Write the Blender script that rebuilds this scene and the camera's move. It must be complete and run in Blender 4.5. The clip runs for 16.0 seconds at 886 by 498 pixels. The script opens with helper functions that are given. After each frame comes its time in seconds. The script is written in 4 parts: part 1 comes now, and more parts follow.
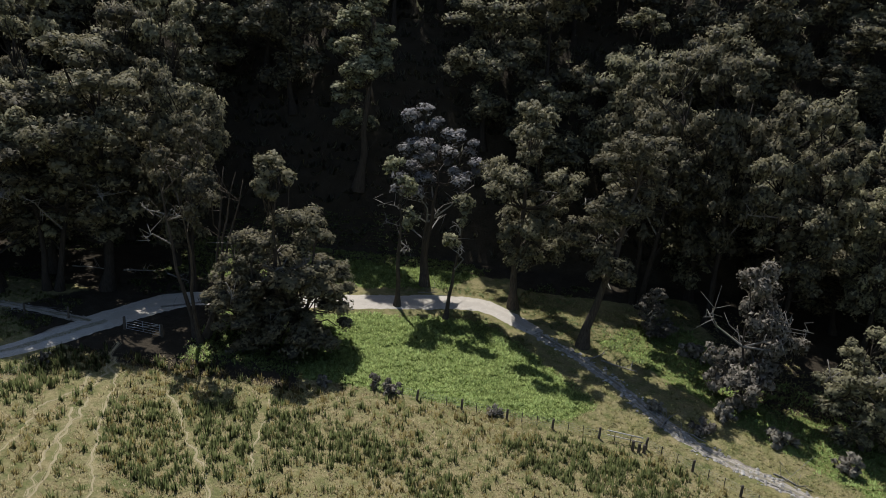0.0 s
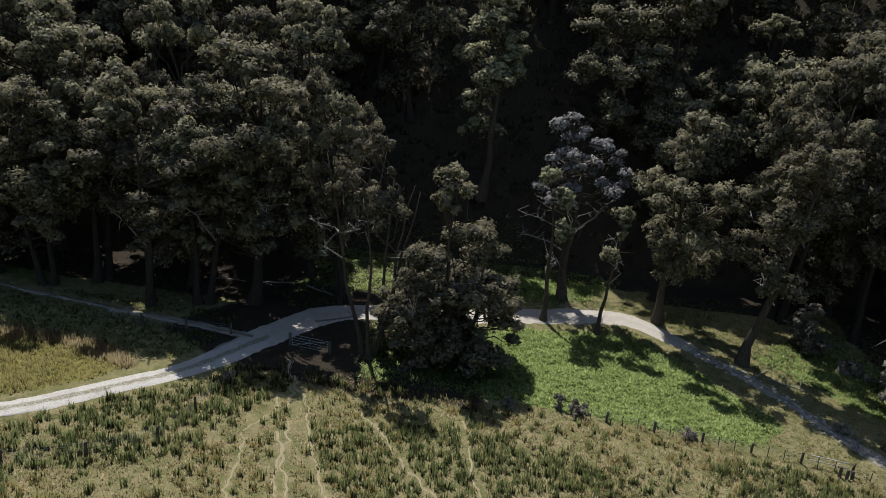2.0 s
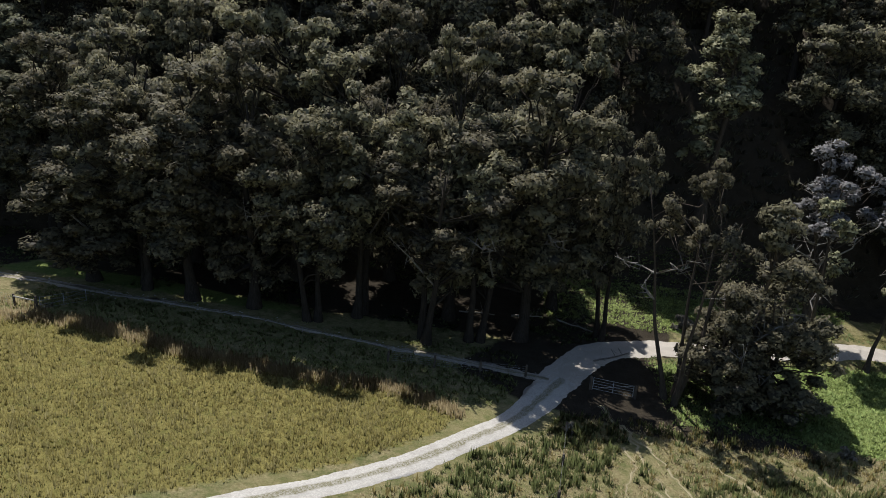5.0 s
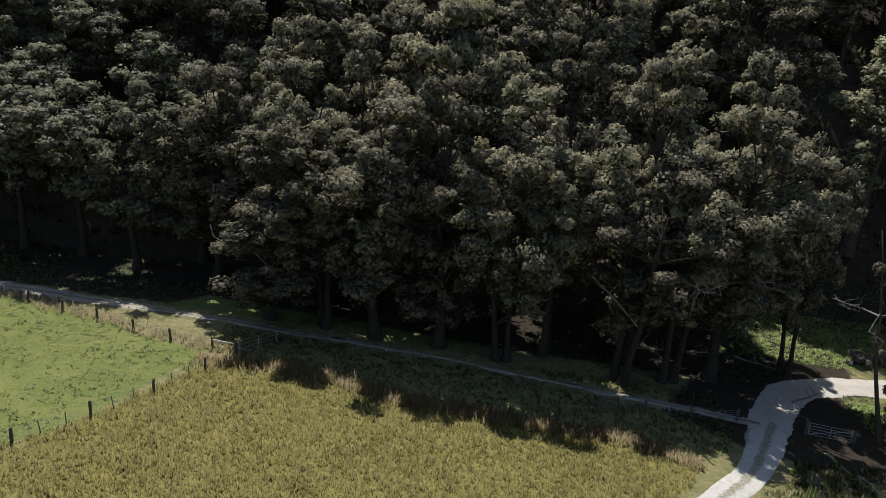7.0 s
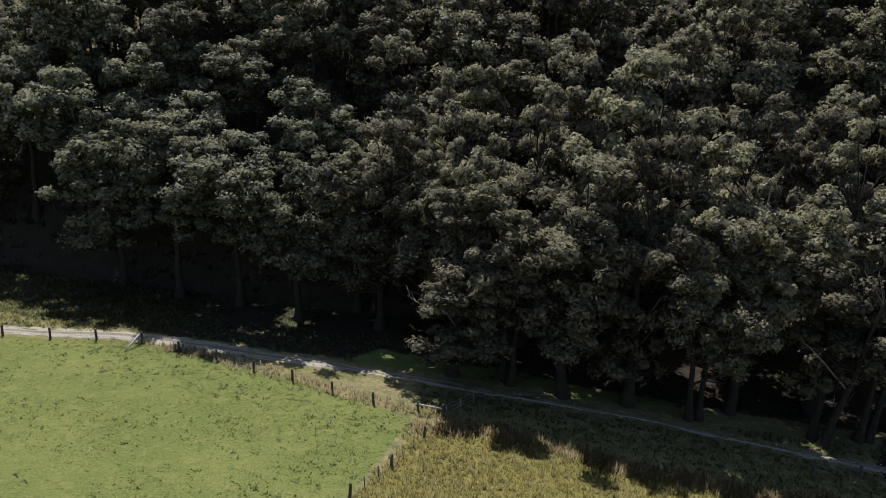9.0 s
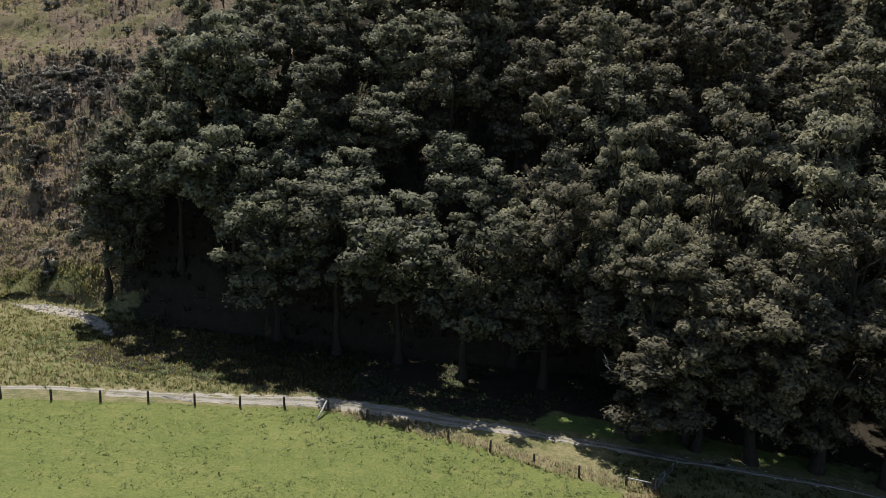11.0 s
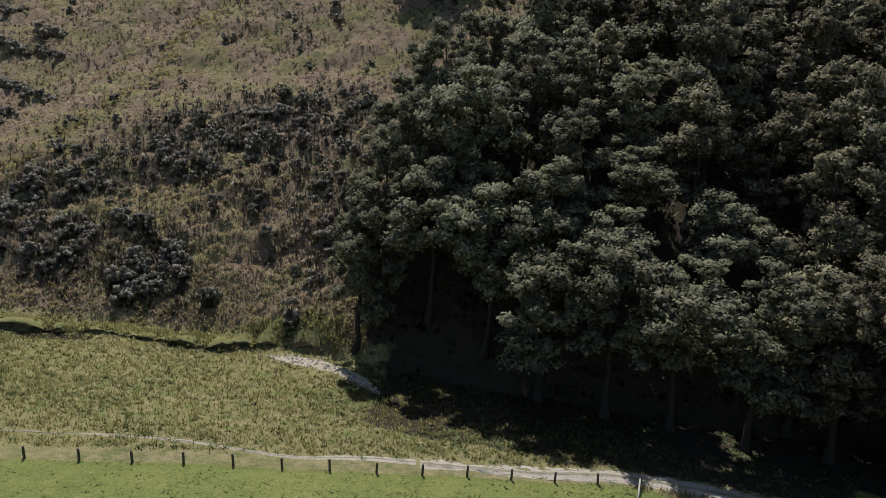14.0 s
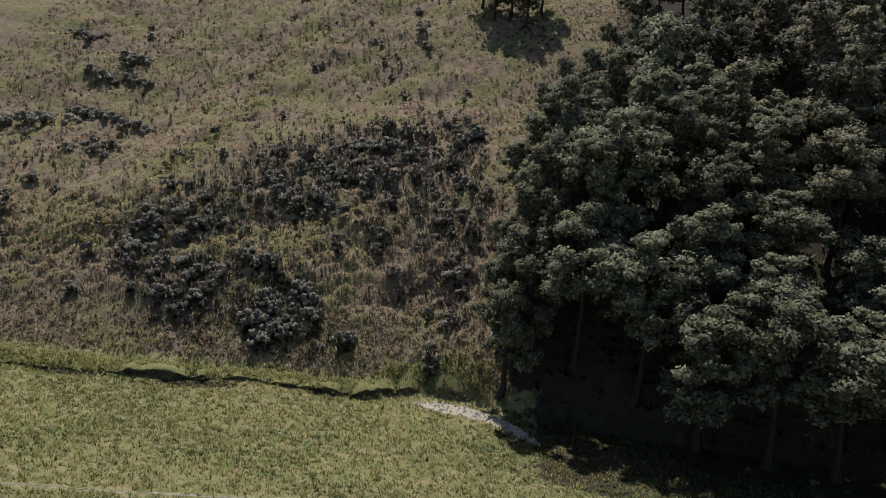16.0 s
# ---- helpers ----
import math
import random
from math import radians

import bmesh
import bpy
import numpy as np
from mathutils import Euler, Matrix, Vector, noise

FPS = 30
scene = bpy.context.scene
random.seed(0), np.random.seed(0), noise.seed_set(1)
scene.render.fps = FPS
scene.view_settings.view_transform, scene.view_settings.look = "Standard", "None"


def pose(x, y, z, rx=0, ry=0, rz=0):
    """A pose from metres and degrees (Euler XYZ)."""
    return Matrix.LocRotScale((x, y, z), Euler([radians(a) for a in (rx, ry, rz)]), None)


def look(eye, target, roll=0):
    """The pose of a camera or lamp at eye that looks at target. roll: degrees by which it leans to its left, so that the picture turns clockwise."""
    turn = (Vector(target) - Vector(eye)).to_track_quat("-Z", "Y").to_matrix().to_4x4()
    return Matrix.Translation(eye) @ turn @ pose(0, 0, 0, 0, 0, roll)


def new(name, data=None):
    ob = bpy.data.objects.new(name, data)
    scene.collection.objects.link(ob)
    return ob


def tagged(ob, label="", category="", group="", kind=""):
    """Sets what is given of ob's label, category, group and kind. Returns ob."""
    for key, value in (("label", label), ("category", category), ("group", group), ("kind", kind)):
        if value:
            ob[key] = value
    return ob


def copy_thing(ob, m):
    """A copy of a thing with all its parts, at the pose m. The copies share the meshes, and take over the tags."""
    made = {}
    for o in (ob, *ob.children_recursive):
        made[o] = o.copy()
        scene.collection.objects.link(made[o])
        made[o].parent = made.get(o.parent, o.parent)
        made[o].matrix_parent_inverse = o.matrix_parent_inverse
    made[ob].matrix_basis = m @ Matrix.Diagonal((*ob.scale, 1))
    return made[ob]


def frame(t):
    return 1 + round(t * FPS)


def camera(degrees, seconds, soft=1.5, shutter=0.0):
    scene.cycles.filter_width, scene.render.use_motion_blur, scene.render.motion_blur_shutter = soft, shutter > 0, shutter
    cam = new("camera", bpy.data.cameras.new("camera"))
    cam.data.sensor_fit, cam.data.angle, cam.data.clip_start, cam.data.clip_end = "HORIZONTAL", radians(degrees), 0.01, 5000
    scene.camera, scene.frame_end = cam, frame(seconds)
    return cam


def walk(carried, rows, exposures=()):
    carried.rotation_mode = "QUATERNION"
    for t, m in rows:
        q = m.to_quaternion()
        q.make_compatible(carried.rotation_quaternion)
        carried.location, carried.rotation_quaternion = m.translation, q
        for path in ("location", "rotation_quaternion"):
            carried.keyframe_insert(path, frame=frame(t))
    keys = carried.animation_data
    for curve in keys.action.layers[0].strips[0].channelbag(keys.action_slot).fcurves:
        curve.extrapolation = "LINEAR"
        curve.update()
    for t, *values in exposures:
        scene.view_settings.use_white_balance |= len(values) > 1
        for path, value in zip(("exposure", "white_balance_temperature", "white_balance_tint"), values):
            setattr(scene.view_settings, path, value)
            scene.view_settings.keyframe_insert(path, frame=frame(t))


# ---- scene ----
cam = camera(64.0, 16.0, soft=0.7)
METRES, EYE, TILT, LEAN, TURN = 150.0, 30.0, -3.0, 5.3, 0.0
ROWS = [
    (0.0, 0.0, 0.0, 0.0, 2.33, -14.87, -8.83),
    (0.5, -0.0263, 0.0027, -0.0029, 2.42, -14.87, -8.91),
    (1.0, -0.054, 0.0058, -0.0059, 2.48, -14.86, -8.95),
    (1.5, -0.0824, 0.0089, -0.0093, 2.57, -14.84, -8.96),
    (2.0, -0.1118, 0.0122, -0.0127, 2.64, -14.82, -9.01),
    (2.5, -0.1415, 0.0155, -0.0162, 2.8, -14.84, -9.03),
    (3.0, -0.1717, 0.0186, -0.0198, 2.92, -14.85, -9.02),
    (3.5, -0.2031, 0.0215, -0.0228, 2.97, -14.87, -9.02),
    (4.0, -0.2351, 0.0242, -0.0237, 3.05, -14.89, -9.05),
    (6.5, -0.3961, 0.0372, -0.027, 3.11, -14.52, -9.02),
    (7.0, -0.4273, 0.0393, -0.0259, 3.19, -14.5, -8.92),
    (7.5, -0.4586, 0.0414, -0.0247, 3.25, -14.41, -8.87),
    (8.0, -0.4905, 0.0433, -0.0218, 3.3, -14.35, -8.85),
    (8.5, -0.5225, 0.0447, -0.0174, 3.35, -14.27, -8.82),
    (9.0, -0.5541, 0.0463, -0.0128, 3.39, -14.18, -8.75),
    (11.5, -0.7147, 0.0492, 0.0143, 3.63, -13.8, -8.53),
    (12.0, -0.7483, 0.0497, 0.0194, 3.97, -13.84, -8.55),
    (12.1, -0.7539, 0.0505, 0.0193, 5.23, -13.99, -8.71),
    (12.2, -0.7594, 0.0509, 0.0191, 6.18, -14.06, -9.01),
    (12.3, -0.7649, 0.0509, 0.0191, 6.42, -14.07, -8.94),
    (12.4, -0.7703, 0.0512, 0.0191, 6.58, -14.06, -8.95),
    (12.5, -0.7759, 0.0515, 0.019, 6.65, -14.07, -8.96),
    (13.0, -0.806, 0.053, 0.0183, 6.65, -14.01, -8.93),
    (13.5, -0.8365, 0.0542, 0.0183, 6.66, -13.96, -8.89),
    (14.0, -0.8671, 0.0547, 0.0188, 6.68, -13.91, -8.81),
    (14.5, -0.8982, 0.0554, 0.0198, 6.7, -13.89, -8.77),
    (15.0, -0.9294, 0.0564, 0.0235, 6.71, -13.9, -8.72),
    (15.5, -0.9608, 0.0567, 0.028, 6.74, -13.76, -8.69),
    (16.0, -0.992, 0.055, 0.0329, 6.78, -13.7, -8.68),
]
EXPOSURES = [(0.0, 0.0), (4.0, 0.0), (7.0, 0.2), (11.5, 0.18), (13.0, 0.06), (16.0, -0.02)]
walk(cam, [(t, pose(0, 0, EYE, TILT, LEAN, TURN) @ pose(METRES * x, METRES * y, METRES * z, 90 + pitch, roll, yaw)) for t, x, y, z, yaw, pitch, roll in ROWS], EXPOSURES)

# ---- light: a clear day, the sun behind the wooded hill ----
SUN_EL, SUN_AZ = 61.0, -25.0
world = bpy.data.worlds.new("world")
scene.world = world
world.use_nodes = True
wn = world.node_tree.nodes
sky = wn.new("ShaderNodeTexSky")
sky.sky_type, sky.sun_disc = "NISHITA", False
sky.sun_elevation, sky.sun_rotation = radians(SUN_EL), radians(SUN_AZ % 360)
world.node_tree.links.new(sky.outputs[0], wn["Background"].inputs[0])
wn["Background"].inputs[1].default_value = 0.095
sun = new("sun", bpy.data.lights.new("sun", "SUN"))
sun.data.energy, sun.data.angle, sun.data.color = 5.0, radians(0.53), (1.0, 0.965, 0.935)
_d = Vector((math.sin(radians(SUN_AZ)) * math.cos(radians(SUN_EL)), math.cos(radians(SUN_AZ)) * math.cos(radians(SUN_EL)), math.sin(radians(SUN_EL))))
sun.matrix_world = look(_d * 300, (0, 0, 0))


# ---- materials ----
class Nodes:
    """A short way to write node trees."""

    def __init__(self, name):
        self.mat = bpy.data.materials.new(name)
        self.mat.use_nodes = True
        self.tree = self.mat.node_tree
        self.bsdf = self.tree.nodes["Principled BSDF"]
        self.out = self.tree.nodes["Material Output"]

    def add(self, kind, **values):
        n = self.tree.nodes.new(kind)
        for k, v in values.items():
            setattr(n, k, v)
        return n

    def link(self, a, b):
        self.tree.links.new(a, b)

    def noise(self, scale, detail=4.0, rough=0.6, vector=None, stretch=None):
        n = self.add("ShaderNodeTexNoise")
        n.inputs["Scale"].default_value, n.inputs["Detail"].default_value, n.inputs["Roughness"].default_value = scale, detail, rough
        v = vector or self.position()
        if stretch:
            m = self.add("ShaderNodeMapping")
            m.inputs["Scale"].default_value = stretch
            self.link(v, m.inputs["Vector"])
            v = m.outputs[0]
        self.link(v, n.inputs["Vector"])
        return n.outputs["Fac"]

    def position(self):
        return self.add("ShaderNodeNewGeometry").outputs["Position"]

    def ramp(self, fac, stops):
        r = self.add("ShaderNodeValToRGB")
        e = r.color_ramp.elements
        while len(e) < len(stops):
            e.new(0.5)
        for el, (p, c) in zip(e, stops):
            el.position, el.color = p, (*c, 1)
        self.link(fac, r.inputs[0])
        return r.outputs[0]

    def mix(self, fac, a, b, blend="MIX"):
        m = self.add("ShaderNodeMix", data_type="RGBA", blend_type=blend)
        for s, v in ((m.inputs[0], fac), (m.inputs[6], a), (m.inputs[7], b)):
            if isinstance(v, (int, float)):
                s.default_value = v
            elif isinstance(v, tuple):
                s.default_value = (*v, 1)
            else:
                self.link(v, s)
        return m.outputs[2]

    def math(self, op, a, b=0.0, c=0.0):
        m = self.add("ShaderNodeMath", operation=op)
        for s, v in zip(m.inputs, (a, b, c)):
            if isinstance(v, (int, float)):
                s.default_value = v
            else:
                self.link(v, s)
        return m.outputs[0]

    def span(self, v, a, b):
        m = self.add("ShaderNodeMapRange", interpolation_type="SMOOTHSTEP")
        m.inputs[1].default_value, m.inputs[2].default_value = a, b
        self.link(v, m.inputs[0])
        return m.outputs[0]

    def attribute(self, name):
        return self.add("ShaderNodeAttribute", attribute_name=name)

    def bump(self, fac, strength=0.5, distance=0.1):
        b = self.add("ShaderNodeBump")
        b.inputs["Strength"].default_value, b.inputs["Distance"].default_value = strength, distance
        self.link(fac, b.inputs["Height"])
        self.link(b.outputs[0], self.bsdf.inputs["Normal"])

    def done(self, colour, rough=0.9, spec=0.2):
        if isinstance(colour, tuple):
            self.bsdf.inputs["Base Color"].default_value = (*colour, 1)
        else:
            self.link(colour, self.bsdf.inputs["Base Color"])
        self.bsdf.inputs["Roughness"].default_value = rough
        self.bsdf.inputs["Specular IOR Level"].default_value = spec
        return self.mat


def leaf_material(name, dark, mid, light, through_light=0.35, spread=0.25):
    n = Nodes(name)
    geo = n.add("ShaderNodeNewGeometry")
    info = n.add("ShaderNodeObjectInfo")
    isl = n.ramp(geo.outputs["Random Per Island"], [(0.0, dark), (0.55, mid), (1.0, light)])
    big = n.noise(0.35, 2.0, 0.5)
    col = n.mix(n.span(big, 0.35, 0.7), isl, n.mix(0.5, isl, light))
    hsv = n.add("ShaderNodeHueSaturation")
    n.link(col, hsv.inputs["Color"])
    n.link(n.math("MULTIPLY_ADD", info.outputs["Random"], 0.022, 0.486), hsv.inputs["Hue"])
    n.link(n.math("MULTIPLY_ADD", info.outputs["Random"], spread * 2, 1.0 - spread), hsv.inputs["Value"])
    n.done(hsv.outputs[0], 0.65, 0.15)
    tr = n.add("ShaderNodeBsdfTranslucent")
    n.link(hsv.outputs[0], tr.inputs["Color"])
    mx = n.add("ShaderNodeMixShader")
    mx.inputs[0].default_value = through_light
    n.link(n.bsdf.outputs[0], mx.inputs[1])
    n.link(tr.outputs[0], mx.inputs[2])
    n.link(mx.outputs[0], n.out.inputs["Surface"])
    return n.mat


LEAF_GUM = leaf_material("leaf_olive", (0.105, 0.1, 0.072), (0.175, 0.165, 0.108), (0.285, 0.265, 0.16), 0.4, 0.3)
LEAF_DENSE = leaf_material("leaf_deep_green", (0.094, 0.098, 0.07), (0.157, 0.16, 0.106), (0.26, 0.258, 0.155), 0.4, 0.3)
# near-black colour for lumps inside the crowns, painting the shade between leaves
LEAF_CORE_SHADE = leaf_material("leaf_inner_shade", (0.034, 0.033, 0.026), (0.048, 0.046, 0.035), (0.068, 0.064, 0.046), 0.0, 0.2)
LEAF_PALE = leaf_material("leaf_pale_green", (0.12, 0.12, 0.07), (0.2, 0.195, 0.115), (0.3, 0.29, 0.18), 0.25)
LEAF_GREY = leaf_material("leaf_grey", (0.13, 0.13, 0.13), (0.22, 0.215, 0.215), (0.32, 0.31, 0.305), 0.2)
LEAF_SHRUB = leaf_material("leaf_shrub", (0.1, 0.092, 0.074), (0.185, 0.17, 0.137), (0.31, 0.285, 0.23), 0.25)
GRASS_GOLD = leaf_material("grass_golden", (0.158, 0.136, 0.051), (0.285, 0.249, 0.093), (0.395, 0.358, 0.153), 0.5, 0.0)
GRASS_DRY = leaf_material("grass_dry", (0.204, 0.170, 0.085), (0.357, 0.306, 0.162), (0.493, 0.433, 0.264), 0.5, 0.0)
GRASS_GREEN = leaf_material("grass_green", (0.128, 0.149, 0.051), (0.208, 0.238, 0.085), (0.315, 0.340, 0.140), 0.5, 0.0)
GRASS_PASTURE = leaf_material("grass_pasture", (0.06, 0.085, 0.022), (0.155, 0.195, 0.055), (0.29, 0.325, 0.11), 0.45, 0.0)
GRASS_HILL = leaf_material("grass_hill", (0.13, 0.11, 0.056), (0.25, 0.21, 0.11), (0.38, 0.32, 0.185), 0.45, 0.0)
GRASS_FLAT = leaf_material("grass_flat", (0.07, 0.075, 0.025), (0.165, 0.162, 0.058), (0.31, 0.29, 0.115), 0.45, 0.0)
GRASS_LUSH = leaf_material("grass_lush", (0.168, 0.239, 0.072), (0.264, 0.356, 0.120), (0.376, 0.477, 0.176), 0.5, 0.0)
GRASS_WEED = leaf_material("grass_weed", (0.077, 0.104, 0.041), (0.135, 0.171, 0.068), (0.221, 0.257, 0.108), 0.5, 0.0)
GRASS_BROWN = leaf_material("grass_brown", (0.13, 0.092, 0.064), (0.25, 0.185, 0.132), (0.39, 0.3, 0.22), 0.45, 0.0)
GRASS_CREEK = leaf_material("grass_creek", (0.167, 0.163, 0.061), (0.265, 0.248, 0.102), (0.362, 0.333, 0.157), 0.5, 0.0)


def bark_material(name, a, b):
    n = Nodes(name)
    f = n.noise(3.0, 5.0, 0.65, stretch=(2.5, 2.5, 0.4))
    n.bump(f, 0.8, 0.05)
    return n.done(n.ramp(f, [(0.3, a), (0.7, b)]), 0.9, 0.15)


BARK = bark_material("bark_dark", (0.035, 0.028, 0.022), (0.1, 0.083, 0.066))
# a copy of the dark bark, darkened to paint the shade inside the wood
BARK_SHADED = bark_material("bark_shaded", (0.018, 0.015, 0.012), (0.055, 0.046, 0.038))
BARK_PALE = bark_material("bark_bleached", (0.13, 0.122, 0.108), (0.32, 0.3, 0.27))
POSTWOOD = bark_material("post_wood", (0.05, 0.042, 0.035), (0.13, 0.11, 0.09))
POSTPALE = bark_material("post_wood_pale", (0.35, 0.33, 0.29), (0.55, 0.52, 0.46))


def wire_material():
    n = Nodes("galvanised_wire")
    n.bsdf.inputs["Metallic"].default_value = 0.8
    return n.done(n.ramp(n.noise(9.0), [(0.3, (0.25, 0.25, 0.25)), (0.7, (0.5, 0.5, 0.5))]), 0.5, 0.5)


WIRE = wire_material()


def gate_material():
    n = Nodes("galvanised_gate")
    n.bsdf.inputs["Metallic"].default_value = 0.4
    return n.done(n.ramp(n.noise(4.0), [(0.3, (0.22, 0.225, 0.23)), (0.7, (0.42, 0.42, 0.42))]), 0.45, 0.5)


GATE = gate_material()


def gravel_material(name, lo, hi, verge):
    n = Nodes(name)
    fine = n.noise(7.0, 6.0, 0.75)
    mid = n.noise(0.9, 4.0, 0.6)
    edge = n.attribute("across").outputs["Fac"]
    col = n.ramp(fine, [(0.25, lo), (0.75, hi)])
    col = n.mix(n.span(mid, 0.45, 0.75), col, n.mix(0.55, col, lo))
    # grass growing on the crown and along the edges
    crown = n.span(n.math("ADD", n.math("MULTIPLY", n.math("ABSOLUTE", edge), -1.0), n.math("MULTIPLY", mid, 0.5)), -0.06, 0.12)
    col = n.mix(n.math("MULTIPLY", crown, n.span(fine, 0.35, 0.6)), col, verge)
    n.bump(fine, 0.7, 0.06)
    return n.done(col, 0.95, 0.15)


def stone_material():
    n = Nodes("river_stone")
    info = n.add("ShaderNodeNewGeometry")
    c = n.ramp(info.outputs["Random Per Island"], [(0.0, (0.2, 0.19, 0.17)), (0.6, (0.38, 0.36, 0.33)), (1.0, (0.55, 0.53, 0.49))])
    return n.done(n.mix(n.noise(5.0), c, n.mix(0.5, c, (0.15, 0.14, 0.12))), 0.85, 0.2)


STONE = stone_material()


def ground_material():
    n = Nodes("ground_cover")
    za, zb = n.attribute("zone_a"), n.attribute("zone_b")
    sa, sb = n.add("ShaderNodeSeparateColor"), n.add("ShaderNodeSeparateColor")
    n.link(za.outputs["Color"], sa.inputs[0])
    n.link(zb.outputs["Color"], sb.inputs[0])
    crop, pasture, lush = sa.outputs
    hill, litter_shade, bare = sb.outputs
    fine, mid, big = n.noise(5.0, 6.0, 0.7), n.noise(0.8, 5.0, 0.65), n.noise(0.12, 4.0, 0.6)
    wob = n.math("MULTIPLY", n.math("SUBTRACT", n.noise(0.6, 4.0, 0.65), 0.5), 0.9)

    def mask(v):
        return n.span(n.math("ADD", v, wob), 0.4, 0.6)

    dry = n.mix(n.span(mid, 0.35, 0.68), n.ramp(fine, [(0.25, (0.15, 0.125, 0.06)), (0.75, (0.36, 0.31, 0.17))]), n.ramp(fine, [(0.25, (0.06, 0.075, 0.025)), (0.75, (0.17, 0.18, 0.07))]))
    dry = n.mix(n.span(big, 0.4, 0.65), dry, n.mix(0.4, dry, (0.2, 0.19, 0.08)))
    gold = n.mix(n.span(mid, 0.4, 0.7), n.ramp(fine, [(0.25, (0.13, 0.115, 0.035)), (0.75, (0.28, 0.245, 0.085))]), n.ramp(fine, [(0.25, (0.08, 0.085, 0.025)), (0.75, (0.2, 0.19, 0.06))]))
    green = n.mix(n.span(big, 0.35, 0.7), n.ramp(fine, [(0.25, (0.085, 0.105, 0.03)), (0.75, (0.19, 0.225, 0.068))]), n.ramp(fine, [(0.25, (0.11, 0.125, 0.036)), (0.75, (0.24, 0.26, 0.085))]))
    green = n.mix(n.span(mid, 0.46, 0.7), green, n.mix(0.6, green, (0.22, 0.215, 0.075)))
    weeds = n.ramp(n.math("MULTIPLY_ADD", mid, 0.5, n.math("MULTIPLY", fine, 0.5)), [(0.3, (0.07, 0.1, 0.025)), (0.7, (0.21, 0.26, 0.085))])
    brown = n.mix(n.span(big, 0.4, 0.62), n.ramp(mid, [(0.25, (0.105, 0.076, 0.052)), (0.75, (0.27, 0.205, 0.145))]), n.ramp(mid, [(0.25, (0.09, 0.086, 0.038)), (0.75, (0.24, 0.215, 0.105))]))
    # leaf litter, its colour deepened to paint the shade under the trees
    leafmould_shade = n.ramp(n.math("MULTIPLY_ADD", mid, 0.5, n.math("MULTIPLY", fine, 0.5)), [(0.3, (0.02, 0.017, 0.012)), (0.62, (0.055, 0.045, 0.032)), (0.8, (0.16, 0.14, 0.11))])
    earth = n.ramp(fine, [(0.25, (0.24, 0.2, 0.14)), (0.75, (0.5, 0.45, 0.36))])
    col = n.mix(mask(crop), dry, gold)
    col = n.mix(mask(pasture), col, green)
    col = n.mix(mask(lush), col, weeds)
    col = n.mix(mask(hill), col, brown)
    col = n.mix(mask(litter_shade), col, leafmould_shade)
    col = n.mix(mask(bare), col, earth)
    n.bump(n.math("MULTIPLY_ADD", mid, 1.5, fine), 0.9, 0.18)
    return n.done(col, 0.95, 0.1)


GROUND = ground_material()


# ---- the lie of the land ----
def smooth(a, b, v):
    t = np.clip((np.asarray(v, float) - a) / (b - a), 0, 1)
    return t * t * (3 - 2 * t)


def foot(x):
    """Where the hill begins."""
    return np.interp(x, [-260, -200, -160, -130, -100, -70, -40, 0, 40, 100], [84, 87, 90, 86, 85, 88, 92, 94, 94, 90])


CREEK = [(-240, 82), (-208, 80.5), (-193, 81), (-181, 83.6), (-168, 85.2), (-160, 88), (-154, 89.6), (-148, 87), (-140, 86), (-126, 87)]


def near_line(x, y, line):
    """Distance to a polyline."""
    x, y = np.asarray(x, float), np.asarray(y, float)
    best = np.full(np.broadcast(x, y).shape, 1e9)
    for (ax, ay), (bx, by) in zip(line, line[1:]):
        dx, dy = bx - ax, by - ay
        u = np.clip(((x - ax) * dx + (y - ay) * dy) / (dx * dx + dy * dy), 0, 1)
        best = np.minimum(best, np.hypot(x - ax - u * dx, y - ay - u * dy))
    return best


def inside(x, y, poly, soft=1.5):
    """1 inside a polygon, 0 outside, with a soft edge."""
    x, y = np.asarray(x, float), np.asarray(y, float)
    odd = np.zeros(np.broadcast(x, y).shape, bool)
    for (ax, ay), (bx, by) in zip(poly, poly[1:] + poly[:1]):
        cross = ((ay > y) != (by > y)) & (x < (bx - ax) * (y - ay) / ((by - ay) or 1e-9) + ax)
        odd ^= cross
    d = near_line(x, y, poly + poly[:1])
    return np.clip(0.5 + np.where(odd, d, -d) / (2 * soft), 0, 1)


def wave(x, y, k, seed=0):
    """Cheap smooth bumps, about -1 to 1."""
    s = 0.0
    for i in range(5):
        a = seed * 1.7 + i * 2.4
        f = k * (0.7 + 0.23 * i)
        s = s + np.sin((x * math.cos(a) + y * math.sin(a)) * f + i * 1.9 + seed)
    return s / 3.0


